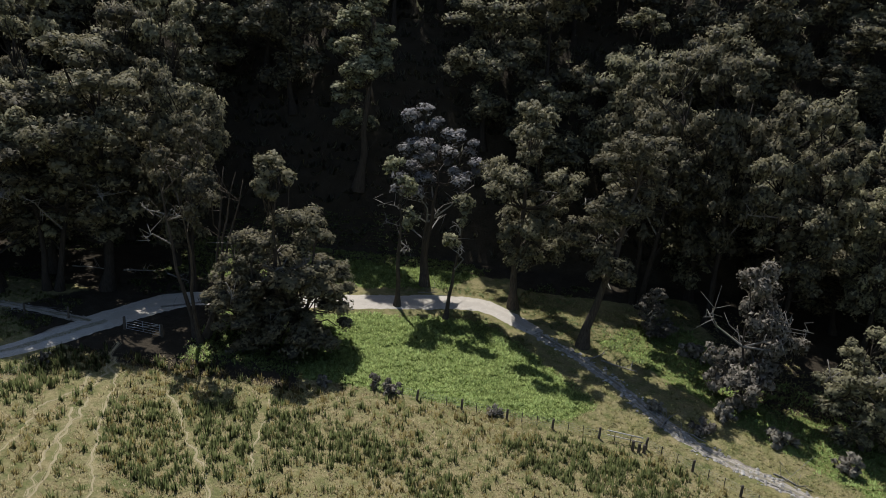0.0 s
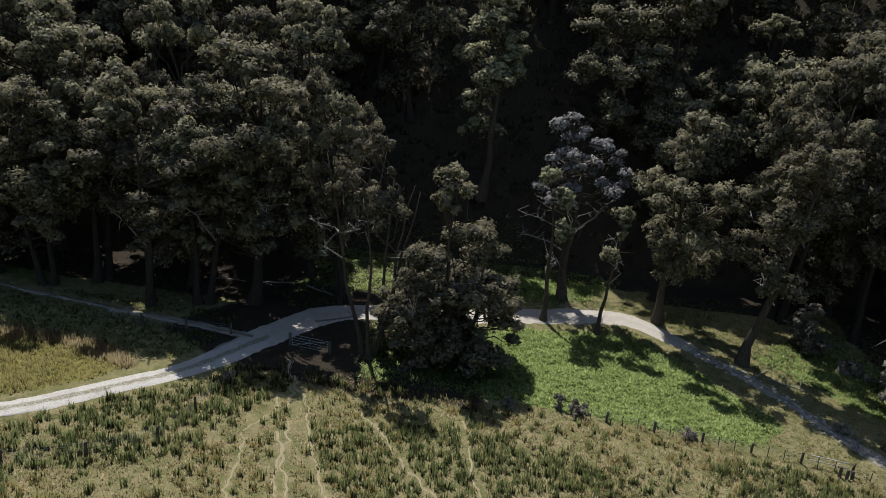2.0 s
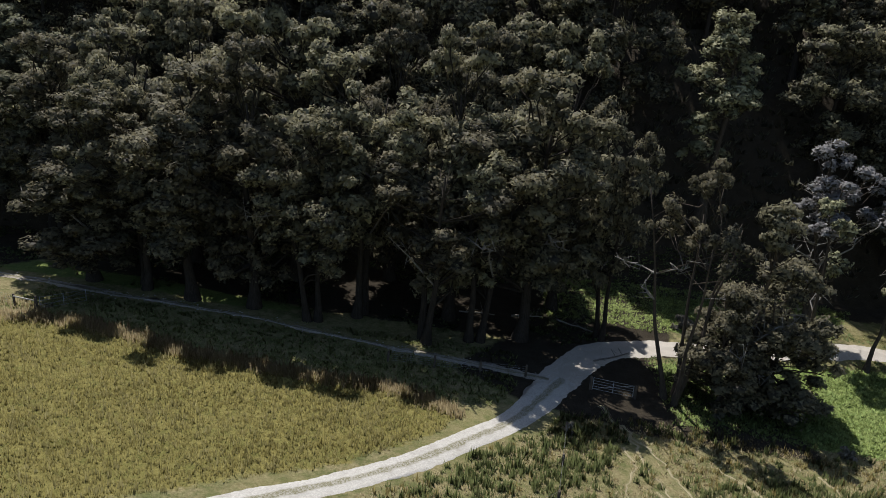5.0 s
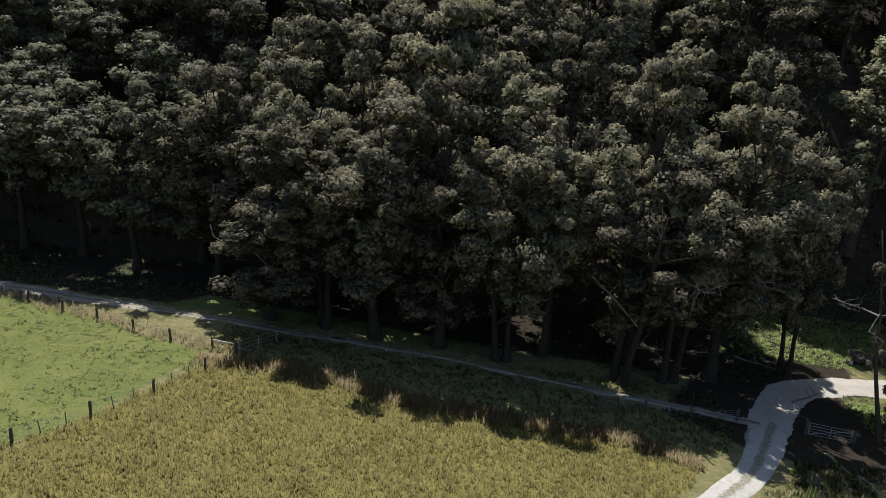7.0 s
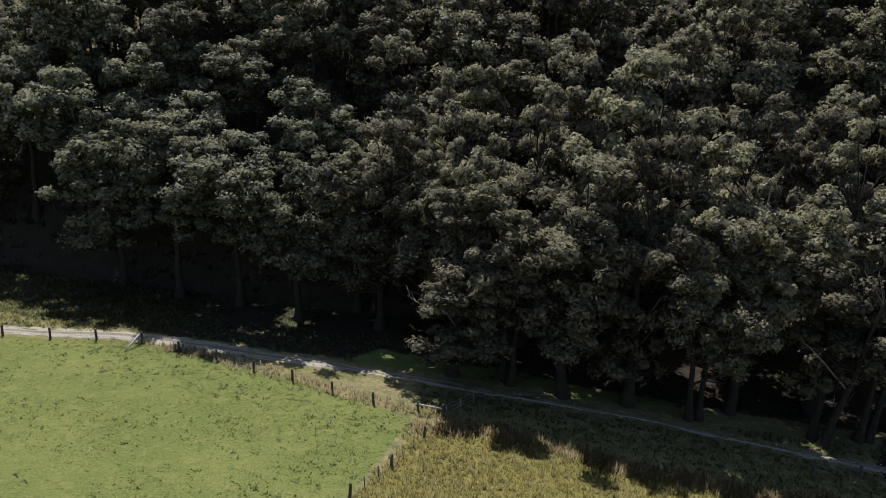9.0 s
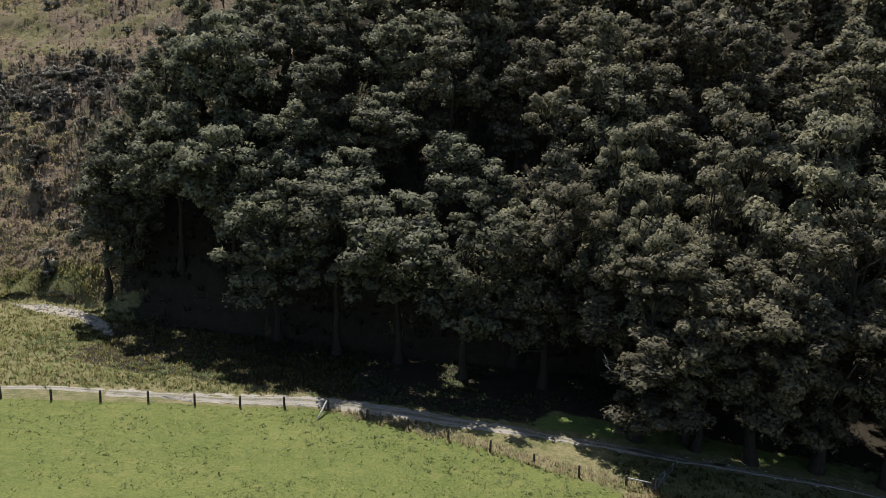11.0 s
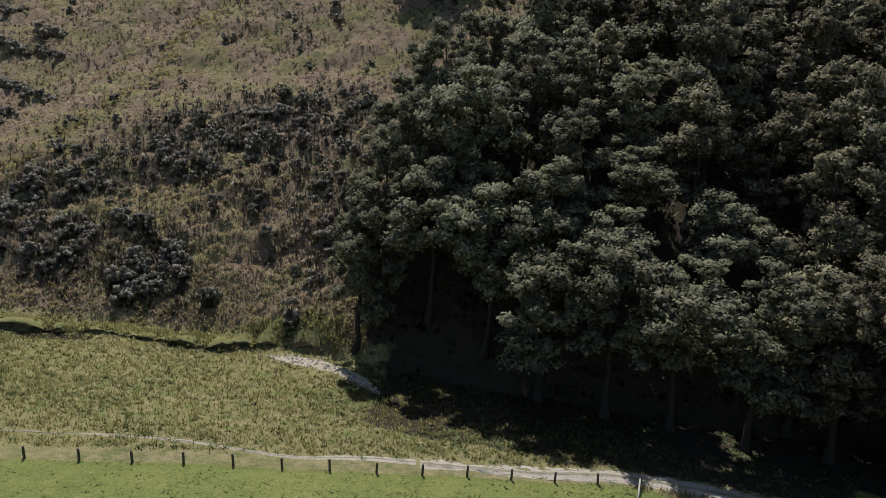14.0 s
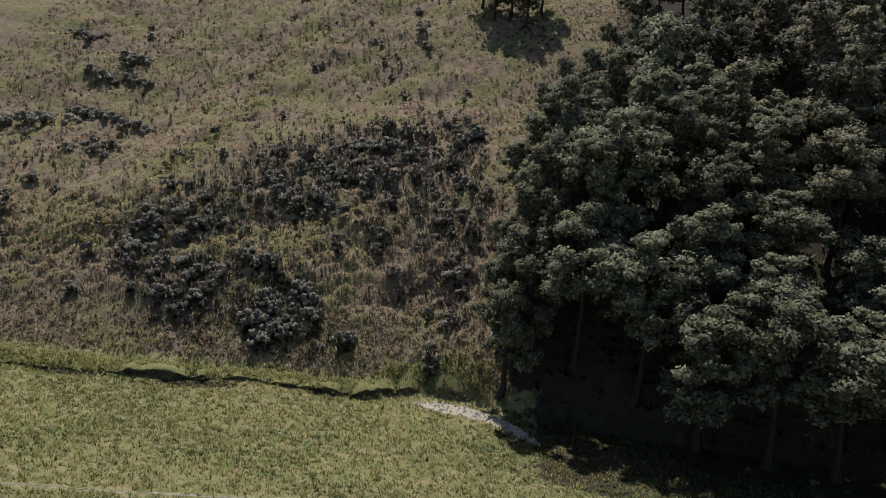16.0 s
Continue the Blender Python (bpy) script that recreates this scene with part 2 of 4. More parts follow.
def height(x, y):
    x, y = np.asarray(x, float), np.asarray(y, float)
    xx, yy = np.clip(x, -240, 60), np.clip(y, 35, 92) - 60
    z = -3.57 - 0.0782 * xx + 0.0231 * yy - 0.0000414 * xx * xx + 0.00084 * xx * yy + 0.00119 * yy * yy - 0.02 * (x - xx)
    s = np.maximum(y - foot(x), 0)
    rise = np.interp(x, [-230, -160, -130, -70, -46, -20, 60], [39, 52, 44, 46, 48, 66, 68])
    ease = np.interp(x, [-165, -132], [55, 36])
    z = z + rise * (1 - np.exp(-s / ease)) + 0.36 * np.clip(s - 55, 0, 300)
    slope = smooth(2, 14, s)
    # slips and sheep tracks on the open hillside
    open_hill = slope * smooth(-140, -158, x)
    z = z + open_hill * (0.7 * wave(x, y, 0.16, 3) + 0.5 * wave(x * 0.3, y, 0.75, 5)) + slope * 0.5 * wave(x, y, 0.11, 9)
    z = z + 0.08 * wave(x, y, 0.5, 1)
    # the creek's channel
    c = near_line(x, y, CREEK)
    cy = np.interp(x, [p[0] for p in CREEK], [p[1] for p in CREEK])
    west = smooth(-120, -140, x)
    bank = smooth(0.2, 1.0, y - cy) * smooth(10, 3, y - cy)
    z = z + west * (0.3 * bank - 0.5 * smooth(2.4, 0.6, c)) * (0.8 + 0.3 * wave(x, 0 * x, 0.35, 4))
    # tussock hummocks
    rough = open_hill + 0.8 * smooth(-115, -140, x) * smooth(66, 70, y)
    hum = np.sin(x * 1.1 + 1.6 * np.sin(y * 0.9)) * np.sin(y * 2.3 + 1.9 * np.sin(x * 0.45))
    return z + rough * ((0.14 + 0.2 * open_hill) * hum + 0.16 * wave(x * 0.45, y * 1.2, 1.0, 7))


CROP = [(-86.5, 60.8), (-80, 61.7), (-70, 59.2), (-60, 58.2), (-50, 58), (-45.5, 55.6), (-46.5, 52.6), (-49, 50), (-53, 46.2), (-58, 43), (-66, 38), (-76, 30), (-98, 24), (-96.5, 36), (-91, 47.8)]
PASTURE = [(-87.5, 62), (-91, 48), (-97, 36), (-100, 0), (-300, -20), (-300, 25), (-200, 45), (-174, 54), (-158, 59.5), (-132, 66), (-115.5, 69.6), (-100, 66.6)]
BANK = [(-26, 60), (-14, 59.5), (0, 58.5), (10, 58), (14, 62), (9, 70), (3, 77), (-10, 75), (-26, 71)]
BANK_BACK = [(-36, 79), (-20, 80), (-2, 85), (4, 92), (-10, 96), (-30, 95), (-44, 86)]
EAST_GREEN = [(16, 76), (22, 70), (30, 60), (40, 50), (60, 40), (62, 60), (34, 74), (26, 84)]
# green grass below the wood; sun through the gaps is painted as lush colour
WOOD_SUNLIT_GRASS = [(-95, 72.2), (-80, 71.8), (-66, 70.5), (-62, 72.5), (-80, 75), (-93, 76)]
CREEK_FLAT = [(-215, 62), (-168, 63), (-150, 66), (-120, 73), (-133, 79), (-146, 82), (-160, 84), (-185, 80), (-215, 77)]
GRAVEL_BAR = [(-161, 86.5), (-156, 88.2), (-151, 87.6), (-146.5, 85), (-143, 80.5), (-145.5, 81.5), (-150, 84.5), (-156, 85.4)]


def grown_line(a, b, n):
    """Growing steps from a to b."""
    u = np.linspace(0, 1, n + 1)[1:]
    return a + (b - a) * u ** 2.6


xs = np.r_[grown_line(-250, -2200, 24)[::-1], np.arange(-250, 70.1, 0.8), grown_line(70, 2200, 24)]
ys = np.r_[grown_line(20, -2200, 24)[::-1], np.arange(20, 110, 0.7), np.arange(110, 215, 1.5), grown_line(215, 2200, 24)]
GX, GY = np.meshgrid(xs, ys)
GZ = height(GX, GY)
nx, ny = len(xs), len(ys)
idx = np.arange(nx * ny).reshape(ny, nx)
quads = np.stack([idx[:-1, :-1], idx[:-1, 1:], idx[1:, 1:], idx[1:, :-1]], -1).reshape(-1, 4)


def mesh_from(name, verts, faces, mat, smooth_shade=False, normals=None):
    me = bpy.data.meshes.new(name)
    me.from_pydata(np.asarray(verts).tolist(), [], np.asarray(faces).tolist() if not isinstance(faces, list) else faces)
    me.materials.append(mat)
    if smooth_shade:
        me.shade_smooth()
    me.update()
    if normals is not None:
        me.normals_split_custom_set_from_vertices(normals)
    return me


gme = mesh_from("ground", np.stack([GX.ravel(), GY.ravel(), GZ.ravel()], -1), quads, GROUND, True)
gx, gy = GX.ravel(), GY.ravel()
# where the shade-darkened litter lies: beneath the wood and round the junction
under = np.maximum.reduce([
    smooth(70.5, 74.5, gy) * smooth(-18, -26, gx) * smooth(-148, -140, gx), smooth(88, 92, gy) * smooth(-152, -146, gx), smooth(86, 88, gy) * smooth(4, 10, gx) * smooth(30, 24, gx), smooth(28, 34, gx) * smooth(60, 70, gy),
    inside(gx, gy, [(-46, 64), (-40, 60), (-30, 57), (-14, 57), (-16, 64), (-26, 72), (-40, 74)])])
under = under * (1 - inside(gx, gy, WOOD_SUNLIT_GRASS))
# a broken strip of the same dark colour along the creek's edge
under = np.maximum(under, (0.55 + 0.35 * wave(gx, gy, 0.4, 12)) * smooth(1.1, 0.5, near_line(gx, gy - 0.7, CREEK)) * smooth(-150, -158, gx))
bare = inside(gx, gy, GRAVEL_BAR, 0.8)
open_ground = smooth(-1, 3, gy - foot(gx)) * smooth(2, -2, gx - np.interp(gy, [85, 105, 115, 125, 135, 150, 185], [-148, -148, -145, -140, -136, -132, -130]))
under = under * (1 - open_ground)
zone_a = np.stack([inside(gx, gy, CROP), inside(gx, gy, PASTURE, 0.6), np.maximum.reduce([inside(gx, gy, BANK), inside(gx, gy, BANK_BACK), inside(gx, gy, WOOD_SUNLIT_GRASS), inside(gx, gy, EAST_GREEN), 0.4 * inside(gx, gy, CREEK_FLAT, 2.0)]), np.ones_like(gx)], -1)
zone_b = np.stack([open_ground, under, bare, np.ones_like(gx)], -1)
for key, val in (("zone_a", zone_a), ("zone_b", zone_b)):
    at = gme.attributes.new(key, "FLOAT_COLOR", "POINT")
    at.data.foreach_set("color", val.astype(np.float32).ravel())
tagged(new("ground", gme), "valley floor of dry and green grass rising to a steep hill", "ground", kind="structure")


# ---- roads ----
def resample(line, step):
    p = np.array(line, float)
    # round the corners of the line
    for _ in range(3):
        q = np.empty((2 * len(p) - 2, 2))
        q[0::2], q[1::2] = 0.75 * p[:-1] + 0.25 * p[1:], 0.25 * p[:-1] + 0.75 * p[1:]
        p = np.vstack([p[:1], q, p[-1:]])
    d = np.r_[0, np.cumsum(np.hypot(*np.diff(p, axis=0).T))]
    s = np.arange(0, d[-1], step)
    return np.stack([np.interp(s, d, p[:, 0]), np.interp(s, d, p[:, 1])], -1)


def road(name, line, width, mat, label, lift=0.05, ragged=0.35, seed=1, wander=0.0):
    p = resample(line, 0.4)
    t = np.gradient(p, axis=0)
    t /= np.hypot(*t.T)[:, None]
    nrm = np.stack([-t[:, 1], t[:, 0]], -1)
    w = np.interp(np.linspace(0, 1, len(p)), np.linspace(0, 1, len(width)), width)
    rng = np.random.default_rng(seed)
    sway = np.convolve(rng.normal(0, 1, len(p) + 8), np.ones(9) / 3.0, "valid") * wander
    p = p + nrm * sway[:, None]
    k = 11
    us = np.linspace(-1, 1, k)
    verts, across = [], []
    for side in us:
        wob = (0.7 * np.convolve(rng.normal(0, 1, len(p) + 8), np.ones(9) / 3.5, "valid") + 0.3 * rng.normal(0, 1, len(p))) * ragged * abs(side) ** 2
        q = p + nrm * (side * w / 2 + wob)[:, None]
        z = height(q[:, 0], q[:, 1]) + lift * (1 - abs(side) ** 6 * 1.9) - 0.05 * math.exp(-((abs(side) - 0.55) / 0.2) ** 2)
        verts.append(np.c_[q, z])
        across.append(np.full(len(p), side))
    v = np.stack(verts, 1).reshape(-1, 3)
    i = np.arange(len(p) * k).reshape(len(p), k)
    f = np.stack([i[:-1, :-1], i[:-1, 1:], i[1:, 1:], i[1:, :-1]], -1).reshape(-1, 4)[:, ::-1]
    me = mesh_from(name, v, f, mat, True)
    at = me.attributes.new("across", "FLOAT", "POINT")
    at.data.foreach_set("value", np.stack(across, 1).ravel().astype(np.float32))
    return tagged(new(name, me), label, "road", kind="structure")


GRAVEL = gravel_material("gravel_pale", (0.3, 0.28, 0.25), (0.62, 0.6, 0.55), (0.17, 0.16, 0.09))
GRAVEL_PLAIN = gravel_material("gravel_road", (0.34, 0.31, 0.265), (0.56, 0.52, 0.46), (0.4, 0.37, 0.32))
TRACKDIRT = gravel_material("track_dirt", (0.2, 0.175, 0.14), (0.47, 0.43, 0.37), (0.13, 0.125, 0.065))
CREEKDIRT = gravel_material("creek_gravel", (0.15, 0.13, 0.105), (0.46, 0.43, 0.38), (0.14, 0.13, 0.08))
ROAD_MAIN = [(-40.2, 56.4), (-37.6, 61.4), (-35.3, 66.3), (-32.5, 71), (-27.5, 74.3), (-21, 75.5), (-14.3, 77.1), (-7, 79.2), (0, 81.6), (4.5, 80.6), (7.6, 77.6), (9.5, 75.5)]
road("gravel_road", ROAD_MAIN, [2.4, 4.4, 4.4, 4.2, 4.2, 4.2, 4.0, 2.2], GRAVEL_PLAIN, "pale gravel road running past the trees below the wood", 0.06, 0.3, 2)
DRIVE = [(-78, 24), (-66, 33.5), (-58.7, 39.5), (-52, 44.2), (-47.3, 48.3), (-44.3, 51.7), (-40.7, 55.6), (-37.5, 61.5), (-35.6, 65)]
FARM_TRACK = [(-37, 64.4), (-43.5, 65.3), (-53.6, 66.4), (-64, 68.2), (-75, 69.1), (-86.3, 69.9), (-98, 70.8), (-109.8, 71.1), (-117.4, 71.2), (-123, 69.6), (-131, 68), (-137, 67.2)]
FOOT_TRACK = [(-137, 67.2), (-142, 66.3), (-147, 64.7), (-152, 63.7), (-158, 64), (-168, 61.6), (-173, 60), (-182, 58), (-200, 54)]
CREEK_BED = [(9, 76), (13.5, 71.5), (17.5, 66.5), (20, 61), (22.5, 57.4), (26.5, 54.5), (34, 50), (46, 45), (70, 38)]
FENCE_NORTH = [(-115.5, 69.8), (-107.6, 68.2), (-99.6, 66.1), (-91.4, 63.8), (-87.1, 63.2), (-84, 62)]
FENCE_EAST = [(-86.2, 59.1), (-88.5, 53.4), (-91, 48), (-93.7, 42.7), (-98, 33), (-102, 24)]
RUTS = [[(-32.6, 61), (-31.1, 57.5), (-29.8, 51.4), (-28.2, 42.9), (-26, 34)], [(-31.2, 58), (-29.8, 54), (-27.9, 48.7), (-25.8, 43.6), (-22, 36)], [(-31.5, 54.4), (-32.4, 49.7), (-32.0, 43.3), (-31, 38)], [(-30.3, 49), (-28.9, 44.5), (-27.5, 37.7)], [(-24.5, 53.6), (-20, 47.1), (-17.3, 42.8), (-14, 37)], [(-16.2, 54.7), (-15.5, 49.2), (-14, 44)]]
road("drive", [(-78, 24), (-66, 33.5), (-58.7, 39.5), (-52, 44.2), (-47.3, 48.3), (-44.3, 51.7), (-40.7, 55.6), (-37.5, 61.5), (-35.6, 65)], [2.9, 2.8, 2.7, 2.8, 3.4], GRAVEL, "pale gravel farm drive with a grassy middle strip", 0.08, 0.16, 3)
road("farm_track", [(-37, 64.4), (-43.5, 65.3), (-53.6, 66.4), (-64, 68.2), (-75, 69.1), (-86.3, 69.9), (-98, 70.8), (-109.8, 71.1), (-117.4, 71.2), (-123, 69.6), (-131, 68), (-137, 67.2)], [1.9, 0.7, 0.6, 0.8, 1.6, 2.5, 2.5, 1.4], TRACKDIRT, "dirt farm track of pale gravel along the wood", 0.05, 0.42, 4)
road("foot_track", [(-137, 67.2), (-142, 66.3), (-147, 64.7), (-152, 63.7), (-158, 64), (-168, 61.6), (-173, 60), (-182, 58), (-200, 54)], [1.1, 0.5, 0.3, 0.28, 0.28], TRACKDIRT, "narrow trodden track in grass beside the fence", 0.05, 0.1, 5)
road("creek_bed", [(9, 76), (13.5, 71.5), (17.5, 66.5), (20, 61), (22.5, 57.4), (26.5, 54.5), (34, 50), (46, 45), (70, 38)], [1.6, 1.5, 1.7, 2.0, 1.5, 1.2], CREEKDIRT, "dry stony creek bed running down beside the fence", 0.05, 0.45, 6)


def earth_bank(name, line, label, seed=1):
    """A cut bank of dark earth, undercut at its foot and grassed on top."""
    p = resample(line, 0.5)
    t = np.gradient(p, axis=0)
    t /= np.hypot(*t.T)[:, None]
    nrm = np.stack([-t[:, 1], t[:, 0]], -1)
    rng = np.random.default_rng(seed)
    n = len(p)
    end = np.minimum(1, np.minimum(np.arange(n), np.arange(n)[::-1]) / 8.0)
    tall = end * (0.4 + 0.45 * np.convolve(rng.normal(0, 1, n + 14), np.ones(15) / 4.0, "valid").clip(-0.75, 1))
    prof = [(-0.5, -0.15), (0.05, 0.0), (0.2, 0.35), (0.1, 0.7), (-0.12, 0.95), (0.1, 1.06), (0.9, 1.0), (2.2, 0.45), (3.4, -0.1)]
    rows = []
    for o, h in prof:
        q = p + nrm * (o + rng.normal(0, 0.09, n) * (0.0 < h))[:, None]
        rows.append(np.c_[q, height(q[:, 0], q[:, 1]) + h * tall + rng.normal(0, 0.05, n) * (h > 0) - 0.12 * (1 - end)])
    v = np.stack(rows, 1).reshape(-1, 3)
    k = len(prof)
    i = np.arange(n * k).reshape(n, k)
    f = np.stack([i[:-1, :-1], i[:-1, 1:], i[1:, 1:], i[1:, :-1]], -1).reshape(-1, 4)[:, ::-1]
    return tagged(new(name, mesh_from(name, v, f, EARTH, True)), label, "bank", kind="structure")


def earth_material():
    n = Nodes("bank_earth")
    up = n.add("ShaderNodeSeparateXYZ")
    n.link(n.add("ShaderNodeNewGeometry").outputs["Normal"], up.inputs[0])
    fine, mid = n.noise(5.0, 6.0, 0.7), n.noise(0.9, 4.0, 0.6)
    soil = n.ramp(fine, [(0.25, (0.06, 0.05, 0.036)), (0.75, (0.17, 0.145, 0.105))])
    turf = n.mix(n.span(mid, 0.35, 0.65), n.ramp(fine, [(0.25, (0.1, 0.095, 0.04)), (0.75, (0.27, 0.24, 0.11))]), n.ramp(fine, [(0.25, (0.07, 0.085, 0.03)), (0.75, (0.2, 0.21, 0.08))]))
    n.bump(n.math("MULTIPLY_ADD", mid, 1.5, fine), 0.9, 0.15)
    return n.done(n.mix(n.span(up.outputs[2], 0.45, 0.75), soil, turf), 0.95, 0.1)


EARTH = earth_material()
BANK_LINE = [(-222, 80.4), (-208, 81), (-195.5, 82.3), (-186, 83.9), (-177.7, 86.2), (-170, 85.6), (-165.5, 86.4), (-162, 88.8), (-157, 90), (-151, 89.2)]
earth_bank("creek_bank", BANK_LINE, "undercut dark earth bank along the dry creek", 31)
STRAW = gravel_material("trodden_straw", (0.24, 0.2, 0.12), (0.44, 0.38, 0.26), (0.27, 0.24, 0.13))
for i, line in enumerate(RUTS):
    road("wheel_rut", line, [0.6, 0.4, 0.45, 0.3], STRAW, "pale trodden wheel rut through rough grass", 0.03, 0.1, 20 + i, 0.3)


# ---- trees ----
def tube(points, radii, sides=6):
    """Verts and faces of a tapered limb along the points."""
    p = np.asarray(points, float)
    t = np.gradient(p, axis=0)
    t /= np.linalg.norm(t, axis=1)[:, None] + 1e-9
    a = np.cross(t, (0.31, 0.17, 0.05) if abs(t[0, 2]) > 0.5 else (0, 0, 1.0))
    a /= np.linalg.norm(a, axis=1)[:, None] + 1e-9
    b = np.cross(t, a)
    ang = np.linspace(0, 2 * math.pi, sides, endpoint=False)
    ring = a[:, None] * np.cos(ang)[None, :, None] + b[:, None] * np.sin(ang)[None, :, None]
    v = (p[:, None] + ring * np.asarray(radii)[:, None, None]).reshape(-1, 3)
    f = []
    for i in range(len(p) - 1):
        for j in range(sides):
            k = (j + 1) % sides
            f.append((i * sides + j, i * sides + k, (i + 1) * sides + k, (i + 1) * sides + j))
    f.append(tuple(range((len(p) - 1) * sides, len(p) * sides)))
    return v, f


def join(parts):
    vs, fs, n = [], [], 0
    for v, f in parts:
        vs.append(v)
        fs += [tuple(i + n for i in q) for q in f]
        n += len(v)
    return np.vstack(vs), fs


ICO = np.array([(0, 0, 1.0)] + [(0.894 * math.cos(a), 0.894 * math.sin(a), 0.447) for a in np.arange(5) * 1.2566] + [(0.894 * math.cos(a), 0.894 * math.sin(a), -0.447) for a in np.arange(5) * 1.2566 + 0.6283] + [(0, 0, -1.0)])
ICO_FACES = np.array([(0, 1 + k, 1 + (k + 1) % 5) for k in range(5)] + [(1 + k, 6 + k, 1 + (k + 1) % 5) for k in range(5)] + [(1 + (k + 1) % 5, 6 + k, 6 + (k + 1) % 5) for k in range(5)] + [(11, 6 + (k + 1) % 5, 6 + k) for k in range(5)])


def leaves(rng, centres, sizes, per, leaf, flat=0.95, under=0.3, lobes=3):
    """Clumps of small leaf sprays, thick on top of each clump, round added lumps coloured dark as inner shade."""
    n = len(centres)
    # each clump is made of several smaller lobes
    ld = rng.normal(0, 1, (n, lobes, 3)) * (1, 1, 0.55)
    ld /= np.linalg.norm(ld, axis=2)[:, :, None]
    lc = (np.asarray(centres)[:, None] + ld * (np.asarray(sizes)[:, None, None] * 0.58) * (1, 1, flat)).reshape(-1, 3)
    lr = (np.asarray(sizes)[:, None] * rng.uniform(0.42, 0.68, (n, lobes))).ravel()
    which = rng.integers(0, n * lobes, n * per)
    c, r = lc[which], lr[which]
    d = rng.normal(0, 1, (n * per, 3))
    d /= np.linalg.norm(d, axis=1)[:, None]
    flip = (d[:, 2] < 0) & (rng.random(n * per) > under)
    d[flip, 2] *= -1
    pos = c + d * (r * rng.uniform(0.62, 1.12, n * per))[:, None]
    nrm = d * 0.9 + (0, 0, 0.25) + rng.normal(0, 0.5, d.shape)
    nrm /= np.linalg.norm(nrm, axis=1)[:, None]
    u = np.cross(nrm, rng.normal(0, 1, d.shape))
    u /= np.linalg.norm(u, axis=1)[:, None]
    w = np.cross(nrm, u)
    s = leaf * rng.uniform(0.5, 1.3, n * per)
    u, w = u * s[:, None], w * (s * 0.62)[:, None]
    v = np.stack([pos - u * 0.8 - w, pos + u, pos - u * 0.5 + w * 1.1], 1).reshape(-1, 3)
    soft = d + 0.35 * nrm + (0, 0, 0.3)
    soft /= np.linalg.norm(soft, axis=1)[:, None]
    # each spray faces outwards
    face = np.cross(v[1::3] - v[0::3], v[2::3] - v[0::3])
    back = (face * soft).sum(1) < 0
    v3 = v.reshape(-1, 3, 3)
    v3[back] = v3[back][:, ::-1]
    # the added inner lumps, an uneven one in each lobe, that block light
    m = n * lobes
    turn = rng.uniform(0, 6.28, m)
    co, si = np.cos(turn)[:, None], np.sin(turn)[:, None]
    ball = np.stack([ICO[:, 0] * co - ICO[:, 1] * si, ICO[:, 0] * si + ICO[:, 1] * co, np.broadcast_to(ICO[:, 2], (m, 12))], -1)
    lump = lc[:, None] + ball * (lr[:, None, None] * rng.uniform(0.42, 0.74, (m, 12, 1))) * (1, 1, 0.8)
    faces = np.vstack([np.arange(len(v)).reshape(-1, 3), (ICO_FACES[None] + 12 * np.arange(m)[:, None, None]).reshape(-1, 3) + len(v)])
    return np.vstack([v, lump.reshape(-1, 3)]), faces, np.vstack([np.repeat(soft, 3, 0), ball.reshape(-1, 3)]).tolist(), n * per


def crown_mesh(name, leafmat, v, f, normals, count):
    """Leaf sprays in the leaf material, the inner lumps in the darker one that paints shade."""
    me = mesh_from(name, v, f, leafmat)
    me.materials.append(LEAF_CORE_SHADE)
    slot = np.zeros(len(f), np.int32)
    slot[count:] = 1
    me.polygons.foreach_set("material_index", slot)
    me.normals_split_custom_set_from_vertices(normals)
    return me


